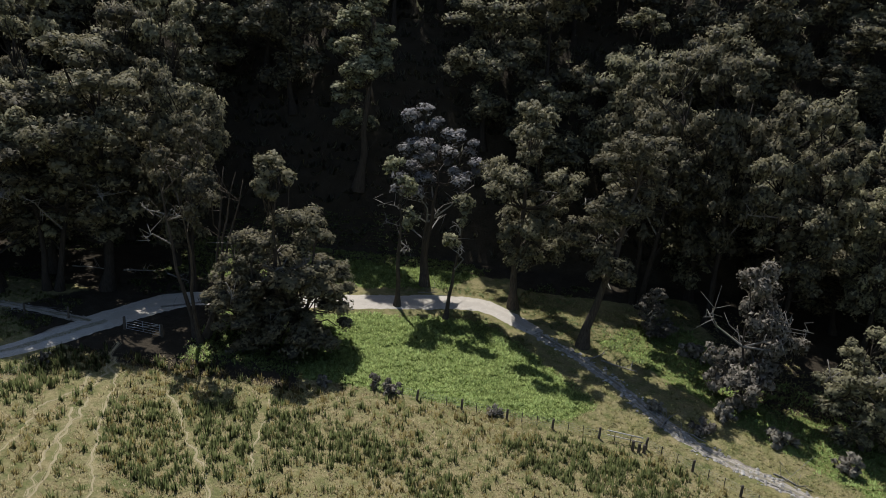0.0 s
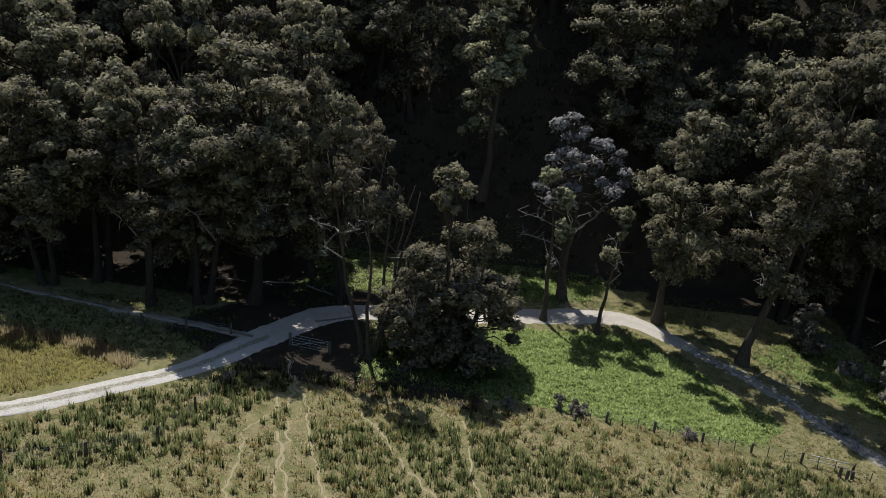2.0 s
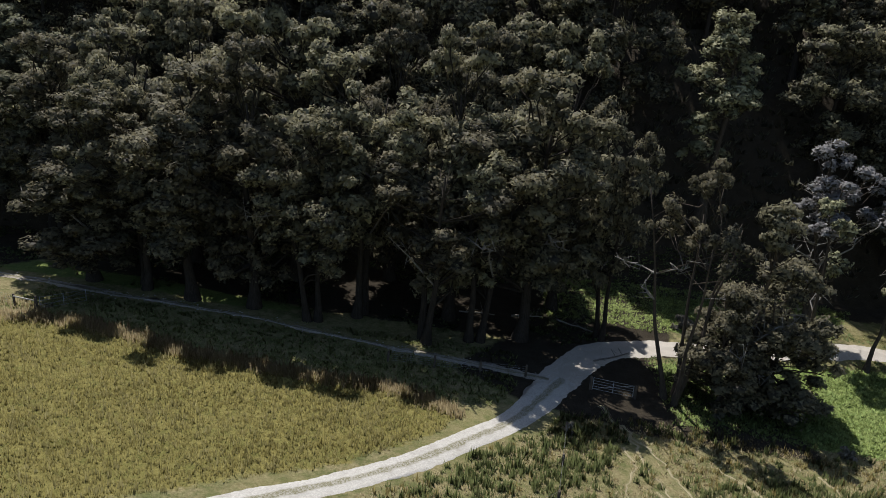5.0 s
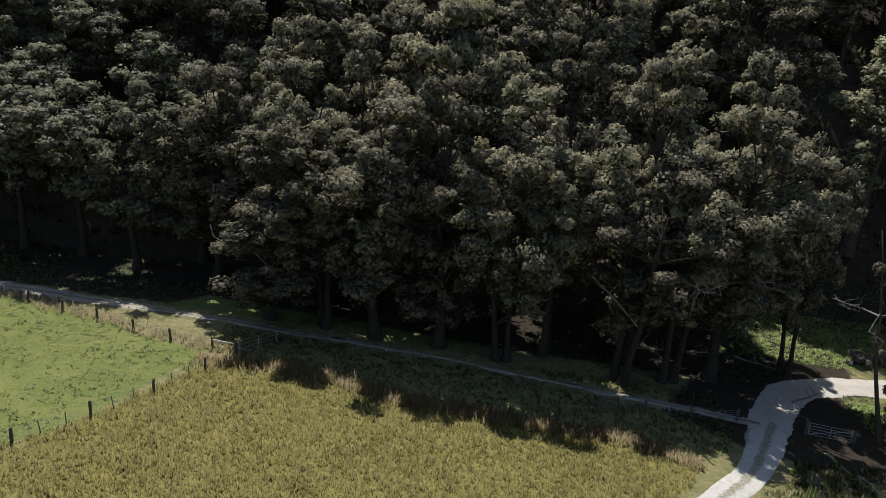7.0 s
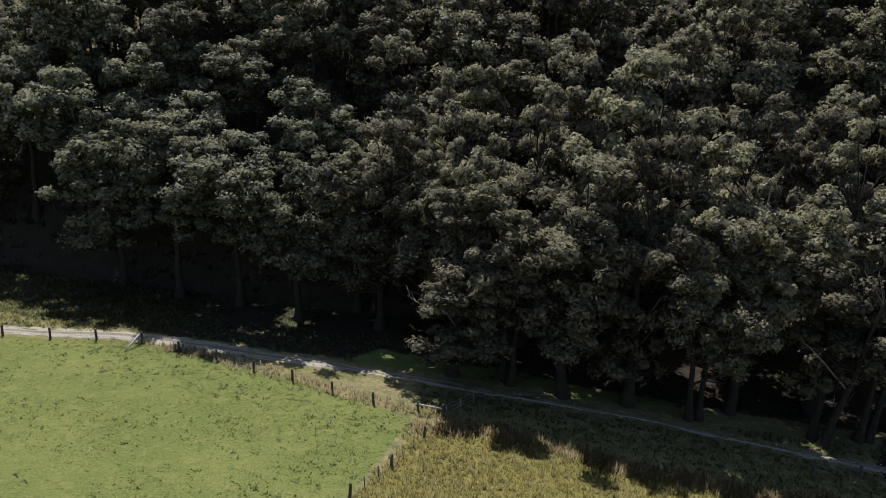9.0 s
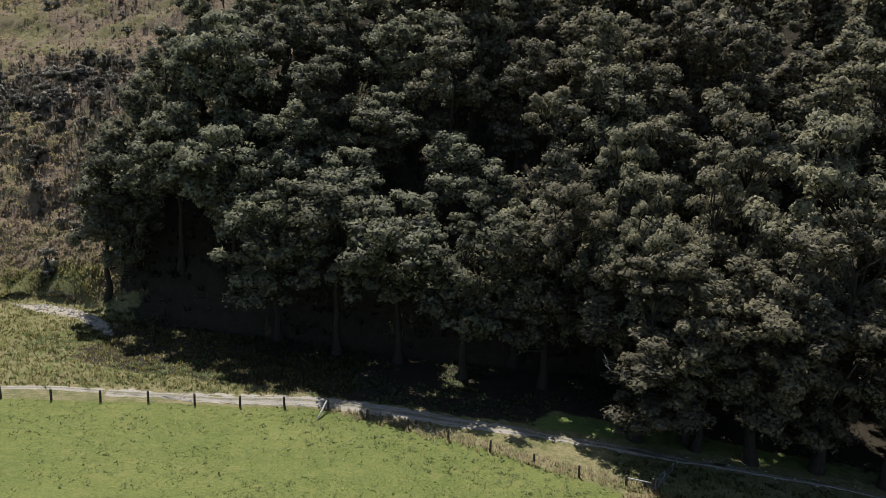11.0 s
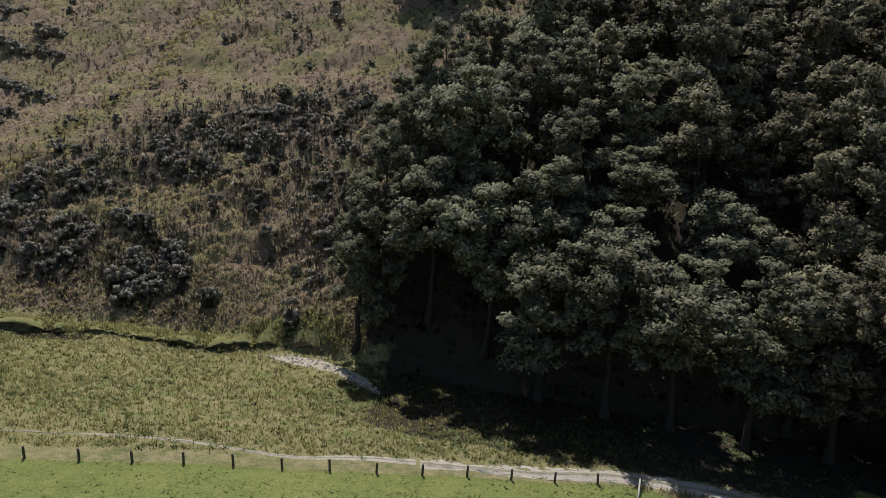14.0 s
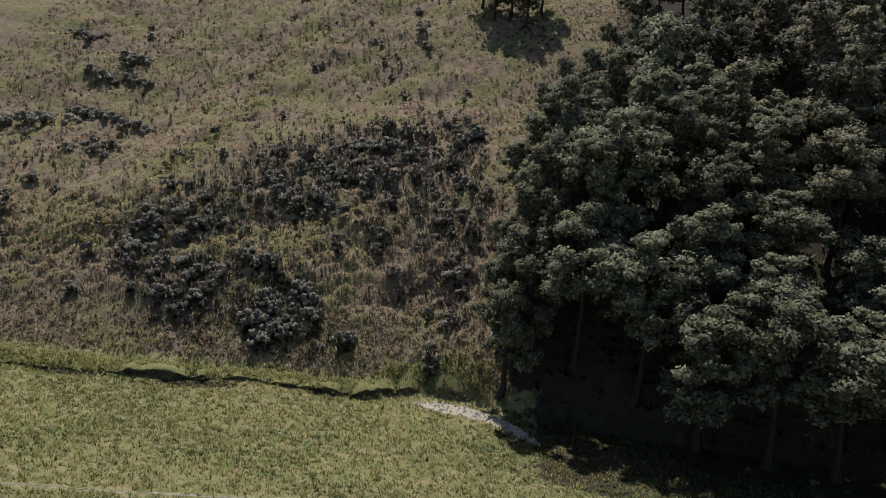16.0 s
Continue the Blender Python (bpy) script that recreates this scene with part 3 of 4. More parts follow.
def tree(name, seed, tall, wide, crown_from, clumps, clump, per, leaf, leafmat, barkmat=None, trunks=1, lean=(0, 0), bare=0, limbs=1.0, label="", top=0.5, spacing=1.22, lobes=3):
    """A tree with its base at the origin: tapered trunk with limbs, and a crown of leafy clumps."""
    rng = np.random.default_rng(seed)
    z0 = crown_from * tall
    # boughs fill the crown; each carries a dome of clumps
    boughs, tries = [], 0
    count = max(3, clumps // 6)
    while len(boughs) < count and tries < 4000:
        tries += 1
        h = 0.96 if not boughs and tries < 20 else rng.random() ** 0.65
        prof = math.sin(math.pi * min(1, 0.14 + 0.86 * h) ** (0.55 + top)) ** 0.7
        a = rng.uniform(0, 2 * math.pi)
        rr = 0.74 * wide * prof * rng.uniform(0.1, 1.0) ** 0.45 * (1 + 0.3 * math.sin(3 * a + seed) * math.sin(5 * h + seed))
        p = np.array([rr * math.cos(a) + lean[0] * h, rr * math.sin(a) + lean[1] * h, z0 + (tall - z0 - wide * 0.3) * h])
        if all(np.linalg.norm((p - q) * (1, 1, 0.9)) > wide * spacing * (0.5 if tries < 2000 else 0.35) for q in boughs):
            boughs.append(p)
    cs = []
    for k in range(clumps * 8):
        if len(cs) == clumps:
            break
        b = boughs[k % len(boughs)]
        d = rng.normal(0, 1, 3) + (0, 0, 0.45)
        d /= np.linalg.norm(d)
        p = b + d * wide * rng.uniform(0.2, 0.42) * (1, 1, 0.95)
        if all(np.linalg.norm(p - q) > clump * 0.72 for q in cs):
            cs.append(p)
    cs = np.array(cs)
    sizes = clump * rng.uniform(0.6, 1.3, len(cs))
    parts, spines = [], []
    for k in range(trunks):
        a = rng.uniform(0, 2 * math.pi)
        off = np.array([math.cos(a), math.sin(a)]) * (0.4 if trunks > 1 else 0)
        out = np.array([math.cos(a), math.sin(a)]) * (wide * (0.8 if trunks > 3 else 0.35) if trunks > 1 else wide * 0.08)
        n, bend = 9, 0.85 if trunks > 3 else 1.3
        u = np.linspace(0, 1, n)
        pts = np.c_[off[0] + out[0] * u ** bend + lean[0] * u * 0.8 + np.cumsum(rng.normal(0, 0.16, n)) * tall / 22, off[1] + out[1] * u ** bend + lean[1] * u * 0.8 + np.cumsum(rng.normal(0, 0.16, n)) * tall / 22, u * tall * rng.uniform(0.72, 0.9) - 0.4 * (1 - u)]
        r0 = tall * 0.019 * (0.6 if trunks > 3 else 0.75 if trunks > 1 else 1)
        rad = r0 * (1 - 0.82 * u) * (1 + 0.9 * np.exp(-u * 18))
        parts.append(tube(pts, rad, 9))
        spines.append((pts, rad))
    for c in cs[: int(len(cs) * limbs)]:
        pts, rad = spines[int(rng.integers(len(spines)))]
        want = c[2] - 0.7 * np.hypot(*(c[:2] - pts[len(pts) // 2, :2])) - 0.5
        i = int(np.clip(np.searchsorted(pts[:, 2], want), 2, len(pts) - 2))
        a, b = pts[i], c - (0, 0, 0.3)
        m = (a + b) / 2 + rng.normal(0, 0.35, 3) + (0, 0, -0.25)
        m2 = a * 0.2 + b * 0.8 + rng.normal(0, 0.2, 3)
        parts.append(tube([a, m, m2, b], [rad[i] * 0.5, rad[i] * 0.35, 0.06, 0.025], 5))
    trunk_v, trunk_f = join(parts)
    base = new(name)
    tagged(base, label, "tree")
    tk = new("trunk", mesh_from("trunk", trunk_v, trunk_f, barkmat or BARK, True))
    tk.parent = base
    for _ in range(bare):
        a = rng.uniform(0, 2 * math.pi)
        sp = spines[int(rng.integers(len(spines)))][0]
        s = sp[int(rng.integers(3, 6))]
        e = s + np.array([math.cos(a) * wide * rng.uniform(0.6, 1.15), math.sin(a) * wide * rng.uniform(0.6, 1.15), rng.uniform(0.0, 0.28) * tall])
        m = s * 0.5 + e * 0.5 + rng.normal(0, 0.7, 3)
        m2 = s * 0.25 + e * 0.75 + rng.normal(0, 0.4, 3)
        dead = [tube([s, m, m2, e], [0.1, 0.07, 0.05, 0.02], 5)]
        for _k in range(6):
            st = m + (m2 - m) * rng.uniform(0, 1.0) if _k % 2 else m2 + (e - m2) * rng.uniform(0, 0.9)
            dead.append(tube([st, st + rng.normal(0, 0.45, 3) + (0, 0, 0.15), st + rng.normal(0, 0.9, 3) + (0, 0, 0.4)], [0.05, 0.04, 0.012], 4))
        dd = new("dead_branch", mesh_from("dead_branch", *join(dead), BARK_PALE, True))
        dd["label"] = "bare bleached dead branch"
        dd.parent = base
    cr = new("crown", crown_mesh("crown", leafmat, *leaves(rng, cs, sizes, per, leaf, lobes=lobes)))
    cr.parent = base
    return base


protos = []


def proto(*args, **kw):
    ob = tree(*args, **kw)
    ob["used"] = 0
    protos.append(ob)
    return ob


def plant(ob, x, y, tall_scale=1.0, turn=0.0, label="", group="", wide_scale=None):
    """Stands a copy of a tree on the ground; the first planting moves the tree itself."""
    m = pose(x, y, float(height(x, y)) - 0.15, 0, 0, turn)
    w = wide_scale or tall_scale
    if not ob["used"]:
        ob["used"] = 1
        t = ob
        t.matrix_basis = m
    else:
        t = copy_thing(ob, m)
    t.scale = (w, w, tall_scale)
    tagged(t, label, "tree", group)
    return t


gum = [proto("gum_tree", 10 + i, 22, 5.8, (0.12, 0.3, 0.2)[i], 66, 1.4, 270, 0.2, LEAF_GUM, BARK_SHADED, trunks=1 + (i % 2), bare=(1, 2, 1)[i], label="tall olive-green gum tree with clumped foliage", lean=((0, 0), (1.5, 0), (-1, 0))[i], top=(0.55, 1.0, 0.75)[i]) for i in range(3)]
dense = [proto("forest_tree", 30 + i, 18, 5.2, 0.34, 46, 1.5, 190, 0.22, LEAF_DENSE, BARK_SHADED, limbs=0.2, label="deep green forest tree with dense rounded foliage", top=0.8 + 0.2 * i) for i in range(3)]
wood = [proto("forest_tree", 40 + i, 20, 5.4, 0.12, 50, 1.55, 190, 0.225, LEAF_GUM, BARK_SHADED, limbs=0.3, label="olive-green forest tree on the wooded hillside", top=(0.6, 1.2, 0.9, 1.0)[i]) for i in range(4)]
dense_far = [proto("forest_tree", 50 + i, 18, 5.4, 0.3, 34, 1.8, 120, 0.31, LEAF_DENSE, BARK_SHADED, limbs=0, label="deep green forest tree high on the hillside", top=0.9, lobes=3) for i in range(2)]
wood_far = [proto("forest_tree", 54 + i, 20, 5.6, 0.3, 34, 1.85, 120, 0.31, LEAF_GUM, BARK_SHADED, limbs=0, label="olive-green forest tree high on the hillside", top=(0.7, 1.1)[i], lobes=3) for i in range(2)]
edge_tree = proto("edge_tree", 58, 19, 4.6, 0.16, 62, 1.4, 200, 0.21, LEAF_DENSE, BARK_SHADED, limbs=0.2, label="deep green tree leafy to the ground at the wood's edge", top=0.45)
slim = [proto("slender_tree", 60 + i, 15, 2.0, 0.5, 10, 0.95, 170, 0.19, LEAF_PALE, bare=1 + i, limbs=1.0, label="slender tree with sparse pale-green foliage", lean=((-0.8, 0), (2.2, 0))[i]) for i in range(2)]
leader = proto("slender_tree", 63, 18, 2.3, 0.78, 9, 1.05, 230, 0.19, LEAF_GUM, bare=2, label="thin tree with one flat clump of foliage on top", lean=(0, 0), spacing=0.95)
gum_lean = proto("leaning_gum_tree", 16, 26, 5.0, 0.36, 50, 1.45, 280, 0.21, LEAF_GUM, bare=3, label="leaning gum tree with a bare dark trunk and high crown", lean=(4.5, -1), top=0.7, spacing=1.2)
gum_tall = proto("gum_tree", 19, 26, 6.0, 0.2, 62, 1.4, 270, 0.21, LEAF_GUM, bare=2, label="upright olive-green gum tree with open clumped foliage", lean=(0, -5), top=0.5, spacing=1.3)
grey = proto("grey_tree", 70, 22, 4.4, 0.42, 46, 1.15, 120, 0.19, LEAF_GREY, BARK, trunks=2, bare=7, label="half-dead tree with thin grey foliage", top=0.8, lobes=1)
spire = proto("pale_tree", 71, 25, 3.8, 0.25, 56, 1.35, 260, 0.21, LEAF_PALE, label="tall narrow tree with pale grey-green foliage", top=0.5)
bushy = proto("bushy_tree", 72, 13, 4.6, 0.05, 74, 1.2, 250, 0.18, LEAF_GUM, trunks=3, bare=4, label="broad bushy tree with foliage down to the ground")
snag = proto("shrubby_tree", 73, 11, 4.0, 0.06, 42, 1.1, 230, 0.18, LEAF_SHRUB, trunks=2, bare=7, label="low grey-green tree with bleached dead branches")
many = proto("many_stemmed_tree", 74, 21, 5.0, 0.55, 26, 1.05, 160, 0.19, LEAF_GUM, trunks=5, bare=3, label="many-stemmed tree with bare limbs and thin foliage", lobes=2)

FRONT = [
    # prototype, x, y, height scale, turn, width scale
    (slim[0], -7.6, 78.2, 1.2, 0, 1.1), (slim[1], -1.6, 76.4, 1.0, 0, 0.9), (grey, -4.6, 84.2, 1.05, 10, 1.35), (spire, -15, 98, 1.08, 0, 1.3),
    (gum_tall, 7.0, 81.5, 1.0, 0, 1.0), (gum_lean, 14.1, 74.3, 0.98, 0, 1.05), (bushy, -16.3, 66.3, 1.12, 30, 1.3), (bushy, -20.6, 65.4, 0.92, 200, 1.1), (leader, -18.6, 65.3, 1.08, 60, 1.15), (many, -25.6, 64.2, 1.05, 0, 0.95),
    # gums round the junction and along the track
    (gum[2], -39.5, 72.8, 1.2, 120, 1.4), (gum[0], -47.0, 75.5, 1.32, 250, 1.2), (gum[1], -49, 69, 0.92, 10, 1.2), (gum[1], -44.3, 70.4, 0.98, 95, 1.15), (gum[0], -35.5, 81.5, 1.36, 70, 1.15), (gum[1], -30.8, 75.2, 1.08, 200, 0.8), (gum[2], -44, 88, 1.3, 310, 1.1),
    (gum[1], -56.5, 72.8, 1.16, 150, 1.3), (gum[2], -65, 80.5, 1.48, 15, 1.5), (gum[0], -66.7, 71.0, 1.15, 190, 1.25), (gum[1], -60.5, 69.8, 0.92, 280, 1.05), (gum[2], -73.6, 70.9, 1.05, 210, 1.3), (gum[1], -79, 72.2, 0.88, 200, 1.2), (gum[0], -77.5, 82, 1.28, 330, 1.15),
    (gum[1], -84.6, 78.5, 1.12, 100, 1.15), (gum[0], -84.8, 72.2, 0.82, 40, 1.3), (gum[2], -93.5, 81.5, 1.05, 160, 1.15), (gum[0], -55, 84, 1.35, 20, 1.2), (gum[2], -72, 90, 1.3, 75, 1.2), (gum[0], -86, 88, 1.2, 260, 1.1),
    (dense[0], -102.3, 81.2, 1.16, 15, 1.35), (dense[1], -110, 83, 1.12, 60, 1.35), (dense[2], -117.3, 83.4, 1.12, 190, 1.35), (dense[0], -125, 85, 1.1, 260, 1.35), (dense[1], -132.4, 88.8, 1.18, 330, 1.3), (dense[2], -140, 92, 1.15, 40, 1.2), (wood[0], -96.5, 86, 1.0, 70, 1.2),
    (snag, 30.2, 66.8, 1.4, 0, 1.15), (bushy, 40, 61.5, 0.95, 100, 1.05), (gum[1], 23, 87, 1.42, 20, 1.2), (gum[1], 31, 84, 1.42, 140, 1.15), (gum[1], 38.5, 80, 1.3, 250, 1.1), (gum[1], 46, 75, 1.2, 80, 1.1), (gum[2], 53, 66, 1.0, 80, 1.1), (snag, 23.5, 79.5, 0.55, 90, 0.6),
]
for ob, x, y, s, turn, wd in FRONT:
    plant(ob, x, y, s * (1.06 if ob in gum else 1.0), turn, wide_scale=wd)

# the wood's western edge and a dark stand on the ridge
rng = np.random.default_rng(5)
placed = [f[1:3] for f in FRONT]
for x, y in ((-148.4, 89.4), (-146.4, 92.4), (-146.2, 96.6), (-145.2, 101.4), (-145.6, 106.3), (-143.6, 111), (-141.6, 116), (-138.6, 121), (-136, 126.5)):
    plant(edge_tree, x, y, rng.uniform(0.92, 1.1), rng.uniform(0, 360), group="wooded hillside", wide_scale=rng.uniform(0.92, 1.08))
    placed.append((x, y))
for x, y in ((-157, 166), (-153.5, 169), (-150, 165.5), (-147, 170), (-160, 171)):
    plant(edge_tree, x, y, 0.8, x * 7, group="wooded hillside")
    placed.append((x, y))

# the wood on the hillside
for k in range(9000):
    x, y = rng.uniform(-150, 85), rng.uniform(76, 185)
    s = y - foot(x)
    if x < np.interp(y, [85, 105, 115, 125, 135, 150, 185], [-144, -144, -141, -136, -132, -128, -126]) or y > np.interp(x, [-150, -60, 85], [182, 158, 150]):
        continue
    if s < 1 and not (x > 30 and y > 76):
        continue
    if -39 < x < 6 and y < 103 or -26 < x < 2 and y < 112:
        continue
    far = y > 112
    if any((x - a) ** 2 + (y - c) ** 2 < (7.6 if far else 6.9) ** 2 for a, c in placed):
        continue
    placed.append((x, y))
    left = smooth(-95, -125, x)
    if rng.random() < left:
        ob = (dense_far[int(rng.integers(2))] if far else dense[int(rng.integers(3))])
    else:
        ob = (wood_far[int(rng.integers(2))] if far else wood[int(rng.integers(4))])
    big = rng.uniform(0.8, 1.3)
    plant(ob, x, y, big * (1.02 if left > 0.5 else 1.05), rng.uniform(0, 360), group="wooded hillside", wide_scale=1.18 * (0.4 * big + 0.6))


# ---- grass, crop and weeds ----
def tufts(name, seed, pts, tall, spread, blades, width, mat, label, droop=0.0, side=0.35, lift=0.0):
    """Many tufts of pointed blades standing on the ground, as one object."""
    rng = np.random.default_rng(seed)
    n = len(pts)
    z = height(pts[:, 0], pts[:, 1])
    base = np.c_[pts, z - 0.03 + lift]
    size = rng.uniform(0.6, 1.25, n)
    base, size = np.repeat(base, blades, 0), np.repeat(size, blades)
    m = len(base)
    a = rng.uniform(0, 2 * math.pi, m)
    out = np.c_[np.cos(a), np.sin(a), np.zeros(m)]
    rad = rng.uniform(0, 1, m) ** 0.7
    foot_at = base + out * (rad * spread * size)[:, None]
    h = tall * size * rng.uniform(0.6, 1.15, m) * (1 - 0.45 * rad)
    tip = foot_at + out * (spread * size * (0.3 + droop) * rng.uniform(0.3, 1.2, m))[:, None] + np.c_[rng.normal(0, 0.08, m) * tall, rng.normal(0, 0.08, m) * tall, h]
    t = np.c_[-np.sin(a + rng.normal(0, 0.9, m)), np.cos(a), np.zeros(m)] * (width * size)[:, None]
    v = np.stack([foot_at - t, foot_at + t, tip], 1).reshape(-1, 3)
    # blades turn their upper face to the light
    v3 = v.reshape(-1, 3, 3)
    face = np.cross(v3[:, 1] - v3[:, 0], v3[:, 2] - v3[:, 0])
    back = face @ np.array(_d) < 0
    v3[back] = v3[back][:, ::-1]
    nr = out * side + (0, 0, 1.0) + rng.normal(0, 0.22, (m, 3))
    nr /= np.linalg.norm(nr, axis=1)[:, None]
    ob = new(name, mesh_from(name, v, np.arange(len(v)).reshape(-1, 3), mat, normals=np.repeat(nr, 3, 0).tolist()))
    return tagged(ob, label, "grass", kind="stuff")


def scatter(seed, box, per_m2, keep):
    rng = np.random.default_rng(seed)
    x0, x1, y0, y1 = box
    n = int((x1 - x0) * (y1 - y0) * per_m2)
    p = np.c_[rng.uniform(x0, x1, n), rng.uniform(y0, y1, n)]
    return p[rng.random(n) < np.clip(keep(p[:, 0], p[:, 1]), 0, 1)]


ROADS = [(ROAD_MAIN, 2.5), (DRIVE, 1.75), (FARM_TRACK, 1.1), (CREEK_BED, 1.4)]


def clear(x, y):
    """1 away from the roads, 0 on them."""
    k = np.ones(np.shape(x))
    for line, half in ROADS:
        k = k * smooth(half - 0.35, half + 0.25, near_line(x, y, line))
    return k


def rut(x, y):
    return 0.06 + 0.94 * smooth(0.2, 0.6, np.minimum.reduce([near_line(x, y, w) for w in RUTS]))


def fallow(x, y):
    """The rough ground between the drive and the lower fence."""
    return inside(x, y, FALLOW, 0.8) * clear(x, y) * rut(x, y)


FALLOW = [(-62, 33), (-56, 38), (-47, 46), (-43, 51), (-38, 58.5), (-26, 58.8), (-7, 58.4), (10, 56.5), (18, 55), (30, 46), (40, 30), (0, 22), (-50, 22)]
tufts("crop", 1, scatter(1, (-100, -44, 22, 63), 20, lambda x, y: inside(x, y, CROP, 0.4)), 0.45, 0.16, 4, 0.045, GRASS_GOLD, "standing golden crop of ripening seed heads")
tufts("crop_growth", 2, scatter(2, (-100, -44, 22, 63), 5, lambda x, y: inside(x, y, CROP, 0.4) * (0.35 + 0.65 * (wave(x, y, 0.5, 2) > 0.2))), 0.62, 0.2, 5, 0.06, GRASS_CREEK, "greener stalks growing through the golden crop")
tufts("crop_margin", 3, scatter(3, (-90, -44, 55, 64), 26, lambda x, y: smooth(1.6, 0.2, near_line(x, y, CROP[:6]))), 0.95, 0.2, 5, 0.05, GRASS_DRY, "tall pale seeding grass along the crop edge")
tufts("dry_grass", 4, scatter(4, (-60, 40, 24, 60), 9, fallow), 0.3, 0.22, 5, 0.05, GRASS_DRY, "short dry yellow grass on the rough ground", 0.4)
tufts("rushes", 5, scatter(5, (-60, 40, 24, 60), 3.4, lambda x, y: fallow(x, y) * (0.12 + 0.9 * (wave(x, y, 0.33, 6) + 0.9 * inside(x, y, [(-45, 53), (-46, 46), (-34, 44), (-33, 54), (-37, 57)], 2) + 0.8 * inside(x, y, [(-24, 53), (-22, 45), (-8, 43), (-3, 50), (-12, 54)], 2) > 0.25))), 0.85, 0.32, 13, 0.07, GRASS_WEED, "dark green clumps of rushes and weeds", 0.0, 1.3)
tufts("seeding_grass", 6, scatter(6, (-60, 40, 24, 60), 2.5, lambda x, y: fallow(x, y) * (0.2 + 0.8 * (wave(x, y, 0.4, 11) > 0.1))), 0.65, 0.22, 8, 0.05, GRASS_GOLD, "yellow-brown seeding grass on the rough ground", 0.0, 0.9)
tufts("pasture_grass", 7, scatter(7, (-215, -84, 30, 71), 7, lambda x, y: inside(x, y, PASTURE, 0.4) * np.clip(0.5 + 0.5 * wave(x, y, 0.6, 27), 0.1, 1)), 0.16, 0.22, 4, 0.07, GRASS_PASTURE, "short grazed green pasture grass", 0.5, 0.9)
tufts("pasture_weeds", 8, scatter(8, (-215, -84, 30, 71), 1.7, lambda x, y: inside(x, y, PASTURE, 0.4) * np.clip(0.14 + 0.32 * wave(x, y, 0.2, 17) + 1.3 * smooth(9, 2, np.minimum(near_line(x, y, FENCE_EAST), near_line(x, y, FENCE_NORTH))), 0, 1)), 0.24, 0.24, 8, 0.08, GRASS_WEED, "low dark weeds scattered over the pasture", 0.5)
tufts("fence_grass", 9, scatter(9, (-120, -84, 58, 73), 9, lambda x, y: smooth(1.7, 0.4, near_line(x, y + (-0.6), FENCE_NORTH)) * clear(x, y)), 0.65, 0.2, 7, 0.05, GRASS_DRY, "long dry grass growing along the fence")
tufts("bank_weeds", 10, scatter(10, (-36, 32, 56, 98), 9, lambda x, y: np.maximum(inside(x, y, BANK, 0.6), inside(x, y, BANK_BACK, 0.6)) * clear(x, y)), 0.3, 0.3, 7, 0.09, GRASS_LUSH, "lush green weeds covering the roadside bank", 0.4)
tufts("bank_undergrowth", 11, scatter(11, (-30, 62, 38, 88), 2.5, lambda x, y: np.maximum(inside(x, y, BANK, 0.6), inside(x, y, EAST_GREEN, 0.6)) * clear(x, y)), 0.4, 0.35, 7, 0.1, GRASS_LUSH, "dark green undergrowth on the bank", 0.4)
tufts("creek_grass", 12, scatter(12, (-245, -114, 54, 92), 6.5, lambda x, y: smooth(0.4, 1.2, y - np.interp(x, [-240, -174, -158, -132, -115], [42, 56, 61.5, 68, 71])) * smooth(0.5, -0.8, y - foot(x)) * (1 - inside(x, y, GRAVEL_BAR, 0.3)) * clear(x, y) * smooth(0.3, 0.7, near_line(x, y, FOOT_TRACK))), 0.42, 0.27, 5, 0.07, GRASS_FLAT, "tussocky yellow-green grass on the creek flat", 0.35, 0.5)
tufts("creek_rushes", 13, scatter(13, (-245, -114, 54, 92), 3.0, lambda x, y: smooth(0.4, 1.2, y - np.interp(x, [-240, -174, -158, -132, -115], [42, 56, 61.5, 68, 71])) * smooth(0.5, -0.8, y - foot(x)) * (1 - inside(x, y, GRAVEL_BAR, 0.3)) * clear(x, y) * (0.15 + (wave(x, y, 0.28, 8) > 0.15))), 0.36, 0.28, 8, 0.07, GRASS_WEED, "olive-green rushes on the creek flat", 0.2, 1.2)


tufts("bank_grass", 23, scatter(23, (-224, -150, 79, 96), 7, lambda x, y: smooth(1.9, 1.2, near_line(x, y - 1.5, BANK_LINE))), 0.55, 0.3, 7, 0.08, GRASS_FLAT, "long yellow-green grass along the top of the creek bank", 0.5, 0.5, 0.3)


def open_hill(x, y):
    return smooth(-1.0, 1.5, y - foot(x)) * smooth(-140, -144, x - np.interp(y, [85, 105, 115, 125, 135, 150, 185], [-5, -5, -2, 4, 8, 12, 14]))


tufts("hill_tussock", 14, scatter(14, (-262, -126, 82, 200), 2.9, lambda x, y: open_hill(x, y) * np.where(y > 140, 0.4, np.where(y > 112, 0.6, 1))), 0.5, 0.34, 7, 0.1, GRASS_BROWN, "brown tussock grass covering the open hillside", 0.35, 0.5)
tufts("hill_grass", 15, scatter(15, (-262, -126, 82, 215), 3.0, lambda x, y: open_hill(x, y) * np.where(y > 112, 0.5, 1) * np.clip(0.3 + 0.5 * wave(x * 0.5, y, 0.2, 21) + 0.8 * smooth(7, 1, y - foot(x)), 0.08, 1)), 0.42, 0.34, 7, 0.1, GRASS_CREEK, "green grass patches on the open hillside", 0.35, 0.5)
